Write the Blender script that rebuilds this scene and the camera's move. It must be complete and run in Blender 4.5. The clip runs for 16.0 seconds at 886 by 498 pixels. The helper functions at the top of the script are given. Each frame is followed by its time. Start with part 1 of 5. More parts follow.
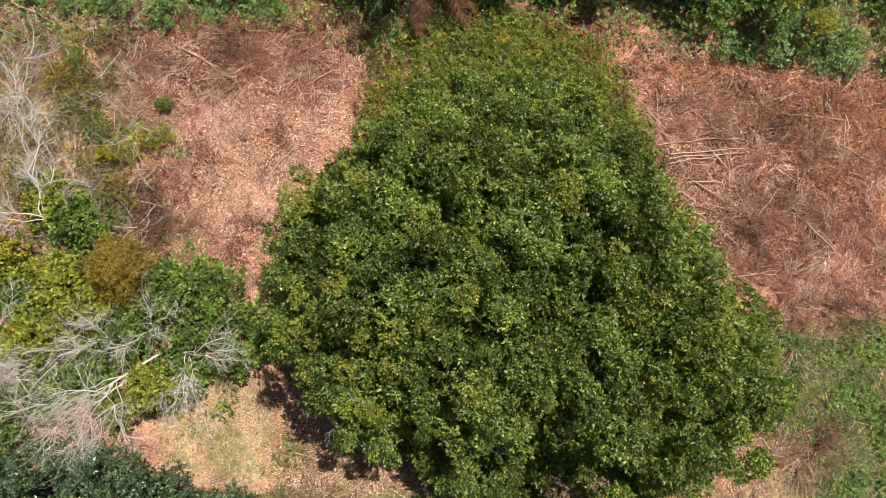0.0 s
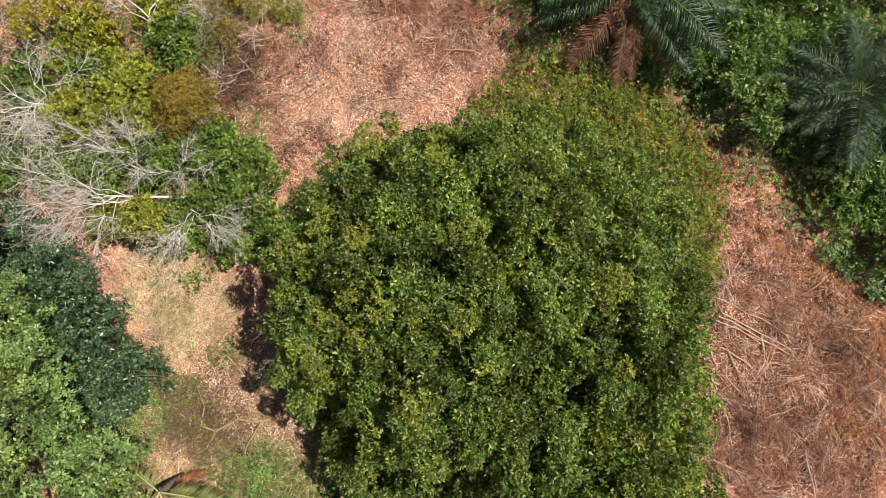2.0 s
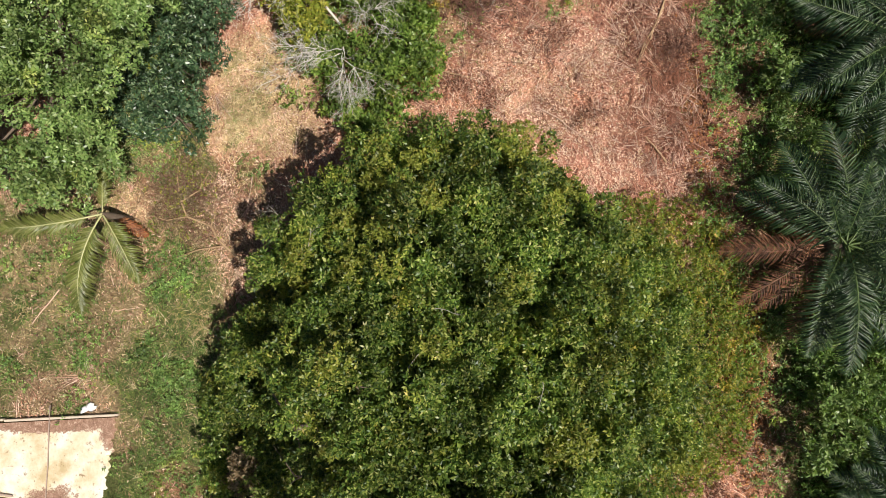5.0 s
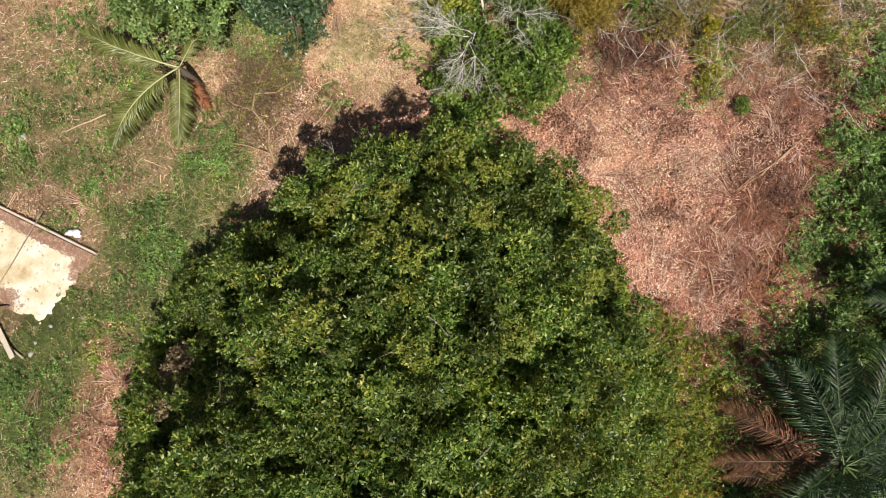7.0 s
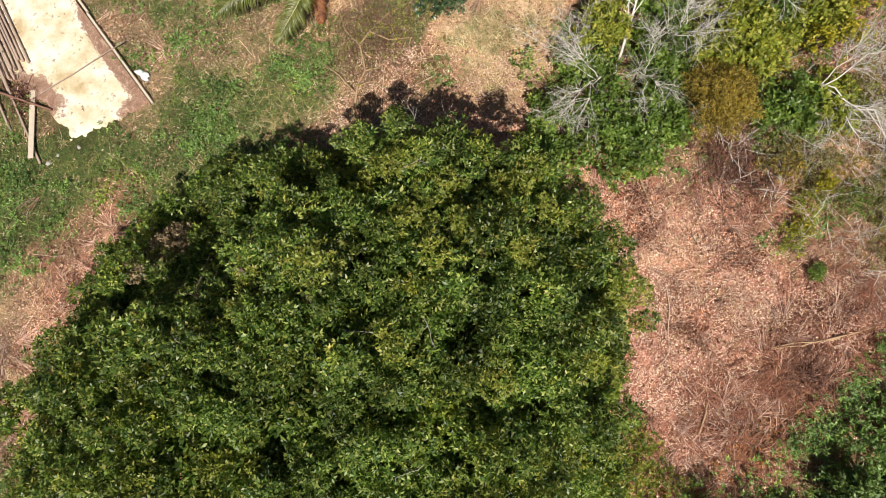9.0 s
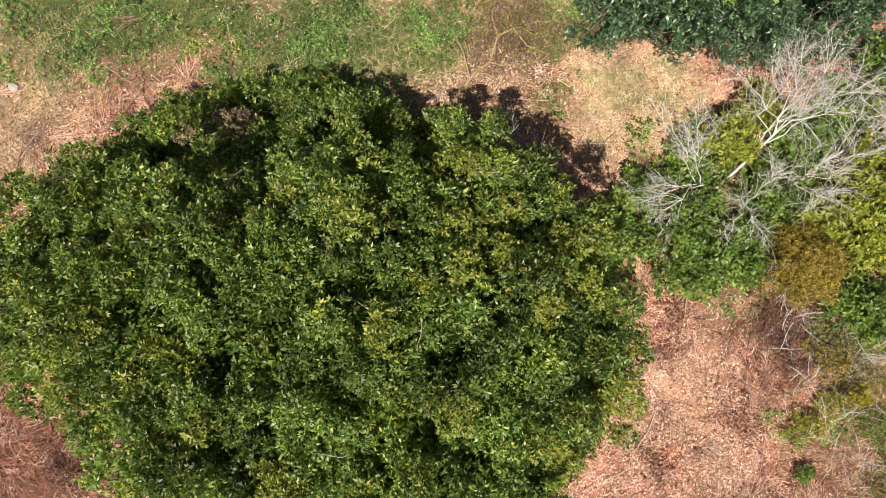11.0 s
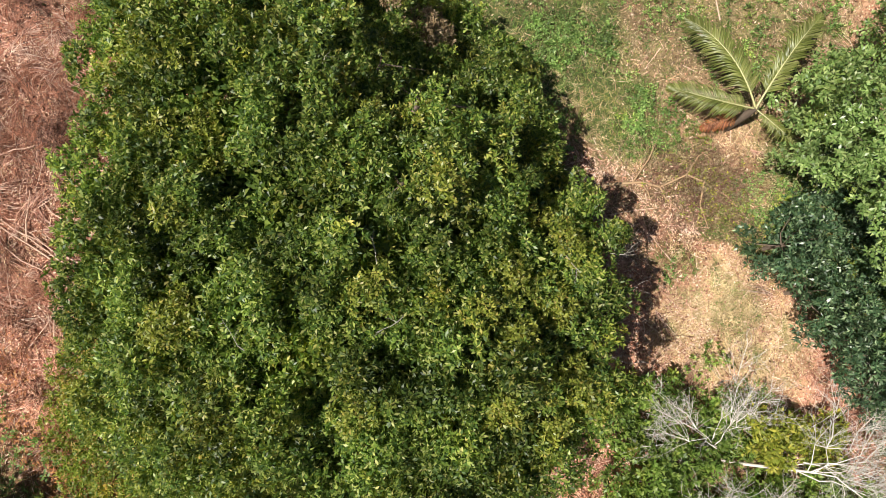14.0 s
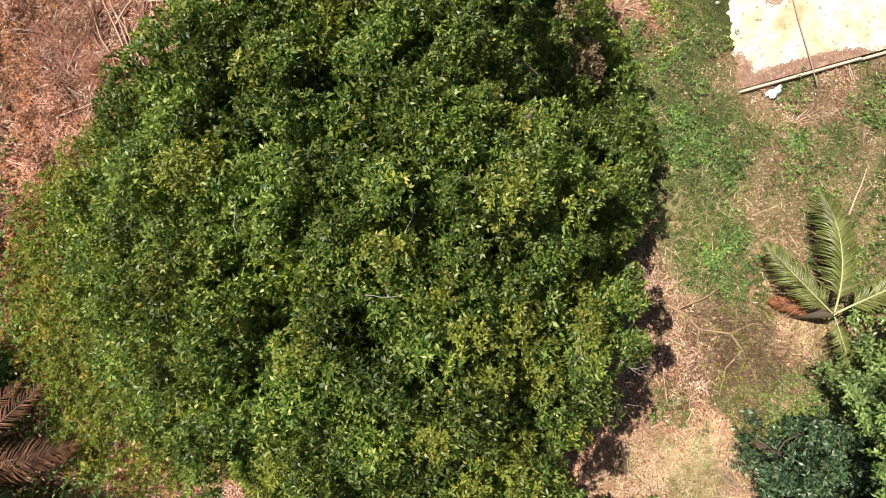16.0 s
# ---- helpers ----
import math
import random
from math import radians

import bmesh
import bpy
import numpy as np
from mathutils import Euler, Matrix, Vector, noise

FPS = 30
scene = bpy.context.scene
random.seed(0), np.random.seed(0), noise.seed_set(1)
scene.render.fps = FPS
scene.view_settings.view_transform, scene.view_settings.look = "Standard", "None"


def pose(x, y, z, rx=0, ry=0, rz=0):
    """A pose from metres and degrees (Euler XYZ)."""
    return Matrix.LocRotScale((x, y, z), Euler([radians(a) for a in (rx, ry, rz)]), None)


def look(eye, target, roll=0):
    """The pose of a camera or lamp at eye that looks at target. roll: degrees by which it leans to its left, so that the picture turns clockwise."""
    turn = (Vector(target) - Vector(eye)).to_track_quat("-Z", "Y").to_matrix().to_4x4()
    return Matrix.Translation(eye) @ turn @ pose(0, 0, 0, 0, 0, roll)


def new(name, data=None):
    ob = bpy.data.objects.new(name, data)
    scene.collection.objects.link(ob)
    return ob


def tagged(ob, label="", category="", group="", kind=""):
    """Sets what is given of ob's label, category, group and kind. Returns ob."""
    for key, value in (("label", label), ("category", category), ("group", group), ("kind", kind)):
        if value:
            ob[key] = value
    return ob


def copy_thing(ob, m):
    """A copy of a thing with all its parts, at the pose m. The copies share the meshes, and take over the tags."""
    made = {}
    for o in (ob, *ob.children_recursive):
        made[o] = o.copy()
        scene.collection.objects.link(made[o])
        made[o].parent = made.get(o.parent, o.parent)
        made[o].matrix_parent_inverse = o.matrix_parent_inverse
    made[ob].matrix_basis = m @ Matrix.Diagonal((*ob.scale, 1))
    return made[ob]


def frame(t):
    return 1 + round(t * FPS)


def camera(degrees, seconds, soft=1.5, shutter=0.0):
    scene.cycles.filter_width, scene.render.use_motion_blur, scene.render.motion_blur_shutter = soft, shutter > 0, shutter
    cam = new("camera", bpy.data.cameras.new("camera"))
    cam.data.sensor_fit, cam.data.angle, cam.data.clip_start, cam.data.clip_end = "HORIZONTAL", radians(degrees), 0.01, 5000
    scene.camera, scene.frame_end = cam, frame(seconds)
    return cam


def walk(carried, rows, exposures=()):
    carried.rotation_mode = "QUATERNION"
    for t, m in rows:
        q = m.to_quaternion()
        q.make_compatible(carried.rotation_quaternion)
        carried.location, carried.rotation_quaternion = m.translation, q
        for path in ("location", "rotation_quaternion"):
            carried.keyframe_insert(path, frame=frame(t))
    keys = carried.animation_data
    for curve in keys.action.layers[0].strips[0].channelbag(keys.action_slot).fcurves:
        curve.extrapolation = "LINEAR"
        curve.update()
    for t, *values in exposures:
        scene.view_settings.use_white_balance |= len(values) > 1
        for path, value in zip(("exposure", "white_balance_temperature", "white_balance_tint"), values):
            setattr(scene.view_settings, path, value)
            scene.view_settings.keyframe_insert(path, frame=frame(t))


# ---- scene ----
cam = camera(70.0, 16.0, 0.65)
PATH = [
    (0, pose(-0.376, -1.671, 27.132, 3.837, -0.105, 4.212)),
    (0.5, pose(-0.432, -1.670, 26.944, 4.060, -0.117, 12.229)),
    (1, pose(-0.486, -1.660, 26.757, 4.219, -0.153, 20.455)),
    (1.5, pose(-0.548, -1.638, 26.569, 4.308, -0.200, 28.766)),
    (2, pose(-0.609, -1.605, 26.371, 4.327, -0.241, 37.455)),
    (2.5, pose(-0.667, -1.554, 26.143, 4.333, -0.231, 45.846)),
    (3, pose(-0.699, -1.496, 25.894, 4.303, -0.221, 54.232)),
    (3.5, pose(-0.729, -1.464, 25.632, 4.253, -0.183, 62.786)),
    (4, pose(-0.780, -1.472, 25.375, 4.220, -0.135, 71.315)),
    (4.2, pose(-0.811, -1.490, 25.284, 4.202, -0.133, 74.531)),
    (6.3, pose(-1.255, -1.807, 24.480, 3.990, -0.278, 106.038)),
    (6.5, pose(-1.273, -1.823, 24.409, 4.000, -0.292, 108.680)),
    (7, pose(-1.268, -1.841, 24.238, 4.115, -0.306, 115.808)),
    (7.5, pose(-1.242, -1.861, 24.050, 4.257, -0.307, 122.377)),
    (8, pose(-1.226, -1.869, 23.843, 4.372, -0.330, 129.522)),
    (8.5, pose(-1.219, -1.913, 23.640, 4.451, -0.358, 136.465)),
    (9, pose(-1.208, -1.990, 23.449, 4.487, -0.353, 143.269)),
    (9.2, pose(-1.203, -2.030, 23.381, 4.470, -0.365, 146.122)),
    (11.3, pose(-1.063, -2.543, 22.664, 3.796, -0.488, 176.746)),
    (11.5, pose(-1.052, -2.575, 22.597, 3.767, -0.481, 179.788)),
    (12, pose(-1.031, -2.622, 22.429, 3.803, -0.435, 187.613)),
    (12.5, pose(-1.001, -2.652, 22.259, 3.957, -0.363, 195.709)),
    (13, pose(-0.972, -2.669, 22.081, 4.127, -0.305, 204.245)),
    (13.5, pose(-0.944, -2.678, 21.887, 4.287, -0.287, 212.912)),
    (14, pose(-0.931, -2.657, 21.663, 4.415, -0.331, 221.363)),
    (14.5, pose(-0.939, -2.609, 21.415, 4.540, -0.425, 229.931)),
    (15, pose(-0.950, -2.547, 21.173, 4.678, -0.571, 238.464)),
    (15.5, pose(-0.961, -2.505, 20.929, 4.789, -0.722, 246.357)),
    (16, pose(-0.947, -2.478, 20.678, 4.882, -0.880, 254.130)),
]
walk(cam, PATH, [(0, 0.16), (4, 0.12), (7, 0.02), (9, 0.08), (12, 0.4), (16, 0.37)])

# ---- light ----
SUN = Vector((0.5, 0.8, 1.82)).normalized()
world = bpy.data.worlds.new("sky")
scene.world = world
world.use_nodes = True
wn = world.node_tree.nodes
sky = wn.new("ShaderNodeTexSky")
sky.sky_type, sky.sun_disc = "NISHITA", False
sky.sun_elevation = math.asin(SUN.z)
sky.sun_rotation = math.atan2(SUN.x, SUN.y)
world.node_tree.links.new(sky.outputs[0], wn["Background"].inputs[0])
wn["Background"].inputs[1].default_value = 0.045
sun_data = bpy.data.lights.new("sun", "SUN")
sun_data.energy, sun_data.angle, sun_data.color = 5.3, radians(0.5), (1.0, 0.945, 0.86)
sun = new("sun", sun_data)
sun.matrix_world = look(SUN * 60, (0, 0, 0))



# ---- materials ----
def node_mat(name):
    m = bpy.data.materials.new(name)
    m.use_nodes = True
    nt = m.node_tree
    return m, nt, nt.nodes["Principled BSDF"]


def ramp(nt, stops):
    n = nt.nodes.new("ShaderNodeValToRGB")
    e = n.color_ramp.elements
    while len(e) < len(stops):
        e.new(0.5)
    for k, (p, c) in zip(e, stops):
        k.position, k.color = p, (*c, 1)
    return n


def noise_node(nt, scale, detail=4, rough=0.6, coord="Object"):
    tc = nt.nodes.new("ShaderNodeTexCoord")
    n = nt.nodes.new("ShaderNodeTexNoise")
    n.inputs["Scale"].default_value = scale
    n.inputs["Detail"].default_value = detail
    n.inputs["Roughness"].default_value = rough
    nt.links.new(tc.outputs[coord], n.inputs["Vector"])
    return n


def mix(nt, fac, a, b, blend="MIX"):
    n = nt.nodes.new("ShaderNodeMix")
    n.data_type, n.blend_type = "RGBA", blend
    for sock, v in ((n.inputs[0], fac), (n.inputs[6], a), (n.inputs[7], b)):
        if hasattr(v, "is_output"):
            nt.links.new(v, sock)
        elif isinstance(v, (int, float)):
            sock.default_value = v
        else:
            sock.default_value = (*v, 1)
    return n.outputs[2]


def bump(nt, bsdf, height, strength, dist=0.02):
    b = nt.nodes.new("ShaderNodeBump")
    b.inputs["Strength"].default_value = strength
    b.inputs["Distance"].default_value = dist
    nt.links.new(height, b.inputs["Height"])
    nt.links.new(b.outputs[0], bsdf.inputs["Normal"])


def leaf_mat(name, stops, rough=0.45, thin=0.3, patch=(1, 1, 1), patch_scale=0.35, patch_lo=0.5, spec=0.5, tone=(0.75, 1.25), tone_scale=1.6):
    """Leaves: a colour for each leaf, larger patches of another tint, and light that shines through."""
    m, nt, b = node_mat(name)
    geo = nt.nodes.new("ShaderNodeNewGeometry")
    r = ramp(nt, stops)
    nt.links.new(geo.outputs["Random Per Island"], r.inputs[0])
    n = noise_node(nt, patch_scale, 3)
    pr = ramp(nt, [(patch_lo, (0, 0, 0)), (min(patch_lo + 0.2, 1), (1, 1, 1))])
    nt.links.new(n.outputs[0], pr.inputs[0])
    col = mix(nt, pr.outputs[0], r.outputs[0], mix(nt, 1.0, r.outputs[0], patch, "MULTIPLY"))
    tn = noise_node(nt, tone_scale, 2)
    tr = ramp(nt, [(0.36, (tone[0],) * 3), (0.64, (tone[1],) * 3)])
    nt.links.new(tn.outputs[0], tr.inputs[0])
    col = mix(nt, 1.0, col, tr.outputs[0], "MULTIPLY")
    nt.links.new(col, b.inputs["Base Color"])
    b.inputs["Roughness"].default_value = rough
    b.inputs["Specular IOR Level"].default_value = spec
    t = nt.nodes.new("ShaderNodeBsdfTranslucent")
    nt.links.new(mix(nt, 1.0, col, (1.5, 1.6, 0.7), "MULTIPLY"), t.inputs[0])
    ms = nt.nodes.new("ShaderNodeMixShader")
    ms.inputs[0].default_value = thin
    nt.links.new(b.outputs[0], ms.inputs[1])
    nt.links.new(t.outputs[0], ms.inputs[2])
    nt.links.new(ms.outputs[0], nt.nodes["Material Output"].inputs[0])
    return m


def plain_mat(name, a, b_col, scale=6, rough=0.8, strength=0.4, dist=0.02, island=0.0):
    """Two tints mixed by noise at two scales, with relief."""
    m, nt, b = node_mat(name)
    n1, n2 = noise_node(nt, scale, 6), noise_node(nt, scale * 7, 3)
    col = mix(nt, n1.outputs[0], a, b_col)
    col = mix(nt, 0.35, col, mix(nt, n2.outputs[0], (0.55, 0.5, 0.45), (1.35, 1.3, 1.25)), "MULTIPLY")
    if island:
        geo = nt.nodes.new("ShaderNodeNewGeometry")
        r = ramp(nt, [(0, (1 - island,) * 3), (1, (1 + island,) * 3)])
        nt.links.new(geo.outputs["Random Per Island"], r.inputs[0])
        col = mix(nt, 1.0, col, r.outputs[0], "MULTIPLY")
    nt.links.new(col, b.inputs["Base Color"])
    b.inputs["Roughness"].default_value = rough
    bump(nt, b, n2.outputs[0], strength, dist)
    return m


MANGO = leaf_mat("broad_leaf", [(0, (0.037, 0.075, 0.016)), (0.3, (0.078, 0.135, 0.025)), (0.65, (0.157, 0.226, 0.039)), (0.9, (0.305, 0.35, 0.086)), (1, (0.43, 0.43, 0.16))], 0.41, 0.34, (1.5, 1.14, 0.85), 0.75, 0.53, 0.42, (0.6, 1.45), 0.6)
VINE = leaf_mat("vine_leaf", [(0, (0.1, 0.155, 0.02)), (0.55, (0.2, 0.27, 0.034)), (0.85, (0.36, 0.34, 0.06)), (1, (0.5, 0.33, 0.13))], 0.5, 0.35, (1.5, 1.0, 0.9), 0.8, 0.55)
BRIGHT = leaf_mat("bright_leaf", [(0, (0.11, 0.185, 0.05)), (0.6, (0.21, 0.31, 0.09)), (1, (0.38, 0.46, 0.18))], 0.36, 0.28, (1.45, 1.15, 0.75), 0.5, 0.56, 0.5, (0.6, 1.3), 0.9)
# the palest stop paints highlights on some of the bluish leaves
BLUISH = leaf_mat("bluish_leaf", [(0, (0.03, 0.066, 0.03)), (0.6, (0.066, 0.118, 0.052)), (0.85, (0.12, 0.18, 0.085)), (1, (0.26, 0.34, 0.19))], 0.36, 0.2, (1.35, 1.2, 0.9), 0.8, 0.54, 0.55, (0.6, 1.5), 1.3)
SHRUB = leaf_mat("shrub_leaf", [(0, (0.09, 0.165, 0.04)), (0.6, (0.18, 0.3, 0.07)), (1, (0.37, 0.48, 0.16))], 0.45, 0.3, (1.5, 1.1, 0.7), 0.5, 0.54, 0.5, (0.6, 1.35), 0.9)
GREENBUSH = leaf_mat("green_bush_leaf", [(0, (0.08, 0.145, 0.022)), (0.6, (0.17, 0.265, 0.046)), (1, (0.34, 0.42, 0.11))], 0.42, 0.32, (1.6, 1.1, 0.8), 0.6, 0.52, 0.5, (0.6, 1.35), 0.9)
DRIED = leaf_mat("dried_leaf", [(0, (0.12, 0.08, 0.04)), (0.6, (0.24, 0.17, 0.09)), (1, (0.4, 0.31, 0.19))], 0.6, 0.15)
YELLOWBUSH = leaf_mat("yellow_bush_leaf", [(0, (0.16, 0.2, 0.025)), (0.6, (0.29, 0.32, 0.045)), (1, (0.52, 0.46, 0.08))], 0.5, 0.32)
GOLD = leaf_mat("golden_leaf", [(0, (0.22, 0.22, 0.02)), (0.6, (0.42, 0.36, 0.03)), (1, (0.62, 0.5, 0.05))], 0.5, 0.35)
COCODEAD = leaf_mat("dead_coconut_leaflet", [(0, (0.14, 0.04, 0.015)), (0.6, (0.3, 0.1, 0.035)), (1, (0.45, 0.2, 0.08))], 0.6, 0.2)
OCHRE = leaf_mat("ochre_leaf", [(0, (0.18, 0.135, 0.02)), (0.6, (0.34, 0.245, 0.038)), (1, (0.52, 0.39, 0.08))], 0.6, 0.3)
GRASS = leaf_mat("grass_blade", [(0, (0.06, 0.12, 0.02)), (0.6, (0.115, 0.195, 0.035)), (0.8, (0.24, 0.24, 0.07)), (1, (0.4, 0.33, 0.14))], 0.6, 0.3, (1.3, 1.0, 0.9), 0.5, 0.52)
STRAW = leaf_mat("straw_blade", [(0, (0.34, 0.24, 0.12)), (0.6, (0.57, 0.43, 0.24)), (1, (0.82, 0.69, 0.45))], 0.7, 0.15, (1.05, 0.85, 0.85), 0.6, 0.52, 0.3, (0.65, 1.2), 0.9)
DRYLEAF = leaf_mat("dry_leaf", [(0, (0.08, 0.03, 0.02)), (0.3, (0.36, 0.15, 0.095)), (0.65, (0.65, 0.34, 0.225)), (1, (0.86, 0.62, 0.46))], 0.65, 0.12, (1.05, 0.75, 0.5), 0.45, 0.58, 0.3, (0.6, 1.3), 0.5)
DARKDRY = leaf_mat("dark_dry_leaf", [(0, (0.08, 0.034, 0.022)), (0.6, (0.19, 0.085, 0.055)), (1, (0.38, 0.2, 0.13))], 0.7, 0.1)
PALM = leaf_mat("oil_palm_leaflet", [(0, (0.013, 0.032, 0.01)), (0.6, (0.03, 0.06, 0.02)), (1, (0.11, 0.155, 0.065))], 0.38, 0.12, spec=0.36)
PALMDEAD = leaf_mat("dead_palm_leaflet", [(0, (0.07, 0.03, 0.015)), (0.6, (0.18, 0.07, 0.03)), (1, (0.36, 0.17, 0.085))], 0.65, 0.12)
COCO = leaf_mat("coconut_leaflet", [(0, (0.11, 0.13, 0.03)), (0.6, (0.17, 0.19, 0.05)), (1, (0.3, 0.3, 0.12))], 0.34, 0.28)
STALK = leaf_mat("dry_stalk", [(0, (0.12, 0.05, 0.034)), (0.3, (0.42, 0.2, 0.145)), (0.65, (0.68, 0.41, 0.3)), (1, (0.9, 0.72, 0.58))], 0.75, 0.05, (1.05, 0.8, 0.6), 0.45, 0.58, 0.3, (0.65, 1.3), 0.5)
REED = plain_mat("pale_reed", (0.5, 0.31, 0.22), (0.74, 0.55, 0.42), 3, 0.75, 0.3, 0.01, 0.3)
DEADWOOD = plain_mat("dead_wood", (0.52, 0.48, 0.43), (0.77, 0.72, 0.65), 5, 0.8, 0.5, 0.01, 0.3)
TANWOOD = plain_mat("tan_wood", (0.34, 0.22, 0.12), (0.52, 0.36, 0.21), 6, 0.75, 0.4, 0.01)
BARK = plain_mat("bark", (0.14, 0.1, 0.075), (0.26, 0.2, 0.15), 8, 0.9, 0.8, 0.03)
RACHIS = plain_mat("palm_rachis", (0.07, 0.12, 0.03), (0.12, 0.17, 0.05), 5, 0.5, 0.2, 0.01)
DEAD_RACHIS = plain_mat("dead_rachis", (0.22, 0.11, 0.06), (0.36, 0.2, 0.12), 5, 0.6, 0.2, 0.01)
YELLOWED = leaf_mat("yellowed_leaf", [(0, (0.13, 0.17, 0.025)), (0.5, (0.25, 0.285, 0.045)), (0.9, (0.38, 0.38, 0.08)), (1, (0.44, 0.34, 0.09))], 0.42, 0.33)
SCRUBLEAF = leaf_mat("scrub_leaf", [(0, (0.14, 0.13, 0.045)), (0.6, (0.26, 0.24, 0.085)), (1, (0.42, 0.37, 0.17))], 0.6, 0.28)
BRUSHWOOD = plain_mat("red_brushwood", (0.22, 0.08, 0.045), (0.5, 0.235, 0.145), 4, 0.85, 0.3, 0.01, 0.45)
TWIGWOOD = plain_mat("grey_twig", (0.34, 0.31, 0.26), (0.52, 0.48, 0.41), 6, 0.85, 0.3, 0.01, 0.2)
PALE_RACHIS = plain_mat("pale_rachis", (0.42, 0.42, 0.18), (0.55, 0.53, 0.28), 5, 0.45, 0.2, 0.01)


# ---- mesh helpers ----
def mesh_np(name, V, Q, mat):
    """A mesh from arrays of vertices and of faces with the same number of corners."""
    V, Q = np.asarray(V, np.float32), np.asarray(Q, np.int32)
    me = bpy.data.meshes.new(name)
    k = Q.shape[1]
    me.vertices.add(len(V))
    me.vertices.foreach_set("co", V.ravel())
    me.loops.add(Q.size)
    me.loops.foreach_set("vertex_index", Q.ravel())
    me.polygons.add(len(Q))
    me.polygons.foreach_set("loop_start", np.arange(0, Q.size, k, dtype=np.int32))
    me.update(calc_edges=True)
    me.materials.append(mat)
    return me


def part(name, me, parent=None, label="", at=None):
    """Links a mesh (or a bmesh's mesh) as one object under a thing or a part."""
    ob = new(name, me)
    if parent is not None:
        ob.parent = parent
    if at is not None:
        ob.matrix_basis = at
    if label:
        tagged(ob, label)
    return ob


def thing(name, label, category, group="", kind="", at=None):
    ob = new(name)
    ob.empty_display_size = 0.1
    if at is not None:
        ob.matrix_basis = at
    return tagged(ob, label, category, group, kind)


def unit(v):
    return v / np.maximum(np.linalg.norm(v, axis=-1, keepdims=True), 1e-9)


def leaves(O, D, N, L, Wd, droop=0.15, fold=0.25):
    """Folded leaves: origins O, directions D, upward normals N, lengths L, widths Wd. Returns vertices and quads."""
    n = len(O)
    D = unit(D)
    S = unit(np.cross(D, N))
    U = np.cross(S, D)
    L, Wd = np.broadcast_to(L, n)[:, None], np.broadcast_to(Wd, n)[:, None]
    base = O
    mid = O + D * L * 0.5 + U * L * droop * 0.35
    tip = O + D * L - U * L * droop
    left = O + D * L * 0.45 + S * Wd * 0.5 + U * (Wd * fold + L * droop * 0.2)
    right = O + D * L * 0.45 - S * Wd * 0.5 + U * (Wd * fold + L * droop * 0.2)
    V = np.stack([base, mid, tip, left, right], 1).reshape(-1, 3)
    i = np.arange(n)[:, None] * 5
    Q = np.concatenate([i + [0, 1, 2, 3], i + [0, 4, 2, 1]], 0)
    return V, Q


def slips(O, D, N, L, Wd, droop=0.15, blunt=0.0):
    """Single bent blades: a diamond, or with blunt ends a strip."""
    n = len(O)
    D = unit(D)
    S = unit(np.cross(D, N))
    U = np.cross(S, D)
    L, Wd = np.broadcast_to(L, n)[:, None], np.broadcast_to(Wd, n)[:, None]
    if blunt:
        V = [O + S * Wd * 0.5, O - S * Wd * 0.5, O + D * L - U * L * droop - S * Wd * 0.5 * blunt, O + D * L - U * L * droop + S * Wd * 0.5 * blunt]
    else:
        V = [O, O + D * L * 0.45 - S * Wd * 0.5 + U * L * droop, O + D * L, O + D * L * 0.45 + S * Wd * 0.5 + U * L * droop]
    return np.stack(V, 1).reshape(-1, 3), np.arange(n * 4).reshape(n, 4)


def join(pieces):
    V, Q, k = [], [], 0
    for v, q in pieces:
        V.append(v)
        Q.append(q + k)
        k += len(v)
    return np.concatenate(V), np.concatenate(Q)


def rosettes(P, N, rng, n_leaf=8, length=0.2, width=0.06, spread=0.9, droop=0.2, fine=False):
    """Whorls of leaves at the twig ends P, which point along N."""
    m = len(P)
    a = rng.uniform(0, 2 * math.pi, (m, 1)) + np.arange(n_leaf) * 2.399 + rng.normal(0, 0.3, (m, n_leaf))
    h = unit(np.where(np.abs(N[:, 2:3]) > 0.95, [[1.0, 0, 0]], [[0, 0, 1.0]]) + 0 * N)
    A = unit(np.cross(N, h))
    B = np.cross(N, A)
    sp = spread * rng.uniform(0.55, 1.25, (m, n_leaf, 1))
    rad = np.cos(a)[..., None] * A[:, None] + np.sin(a)[..., None] * B[:, None]
    D = unit(rad * sp + N[:, None] * (1.1 - 0.75 * sp) + rng.normal(0, 0.12, (m, n_leaf, 3)))
    O = P[:, None] + N[:, None] * rng.uniform(-0.08, 0.03, (m, n_leaf, 1)) + rad * 0.015
    L = length * rng.uniform(0.65, 1.2, (m, n_leaf))
    return (slips if fine else leaves)(O.reshape(-1, 3), D.reshape(-1, 3), np.repeat(N, n_leaf, 0) + rng.normal(0, 0.35, (m * n_leaf, 3)), L.ravel(), (L * width / length).ravel(), droop)


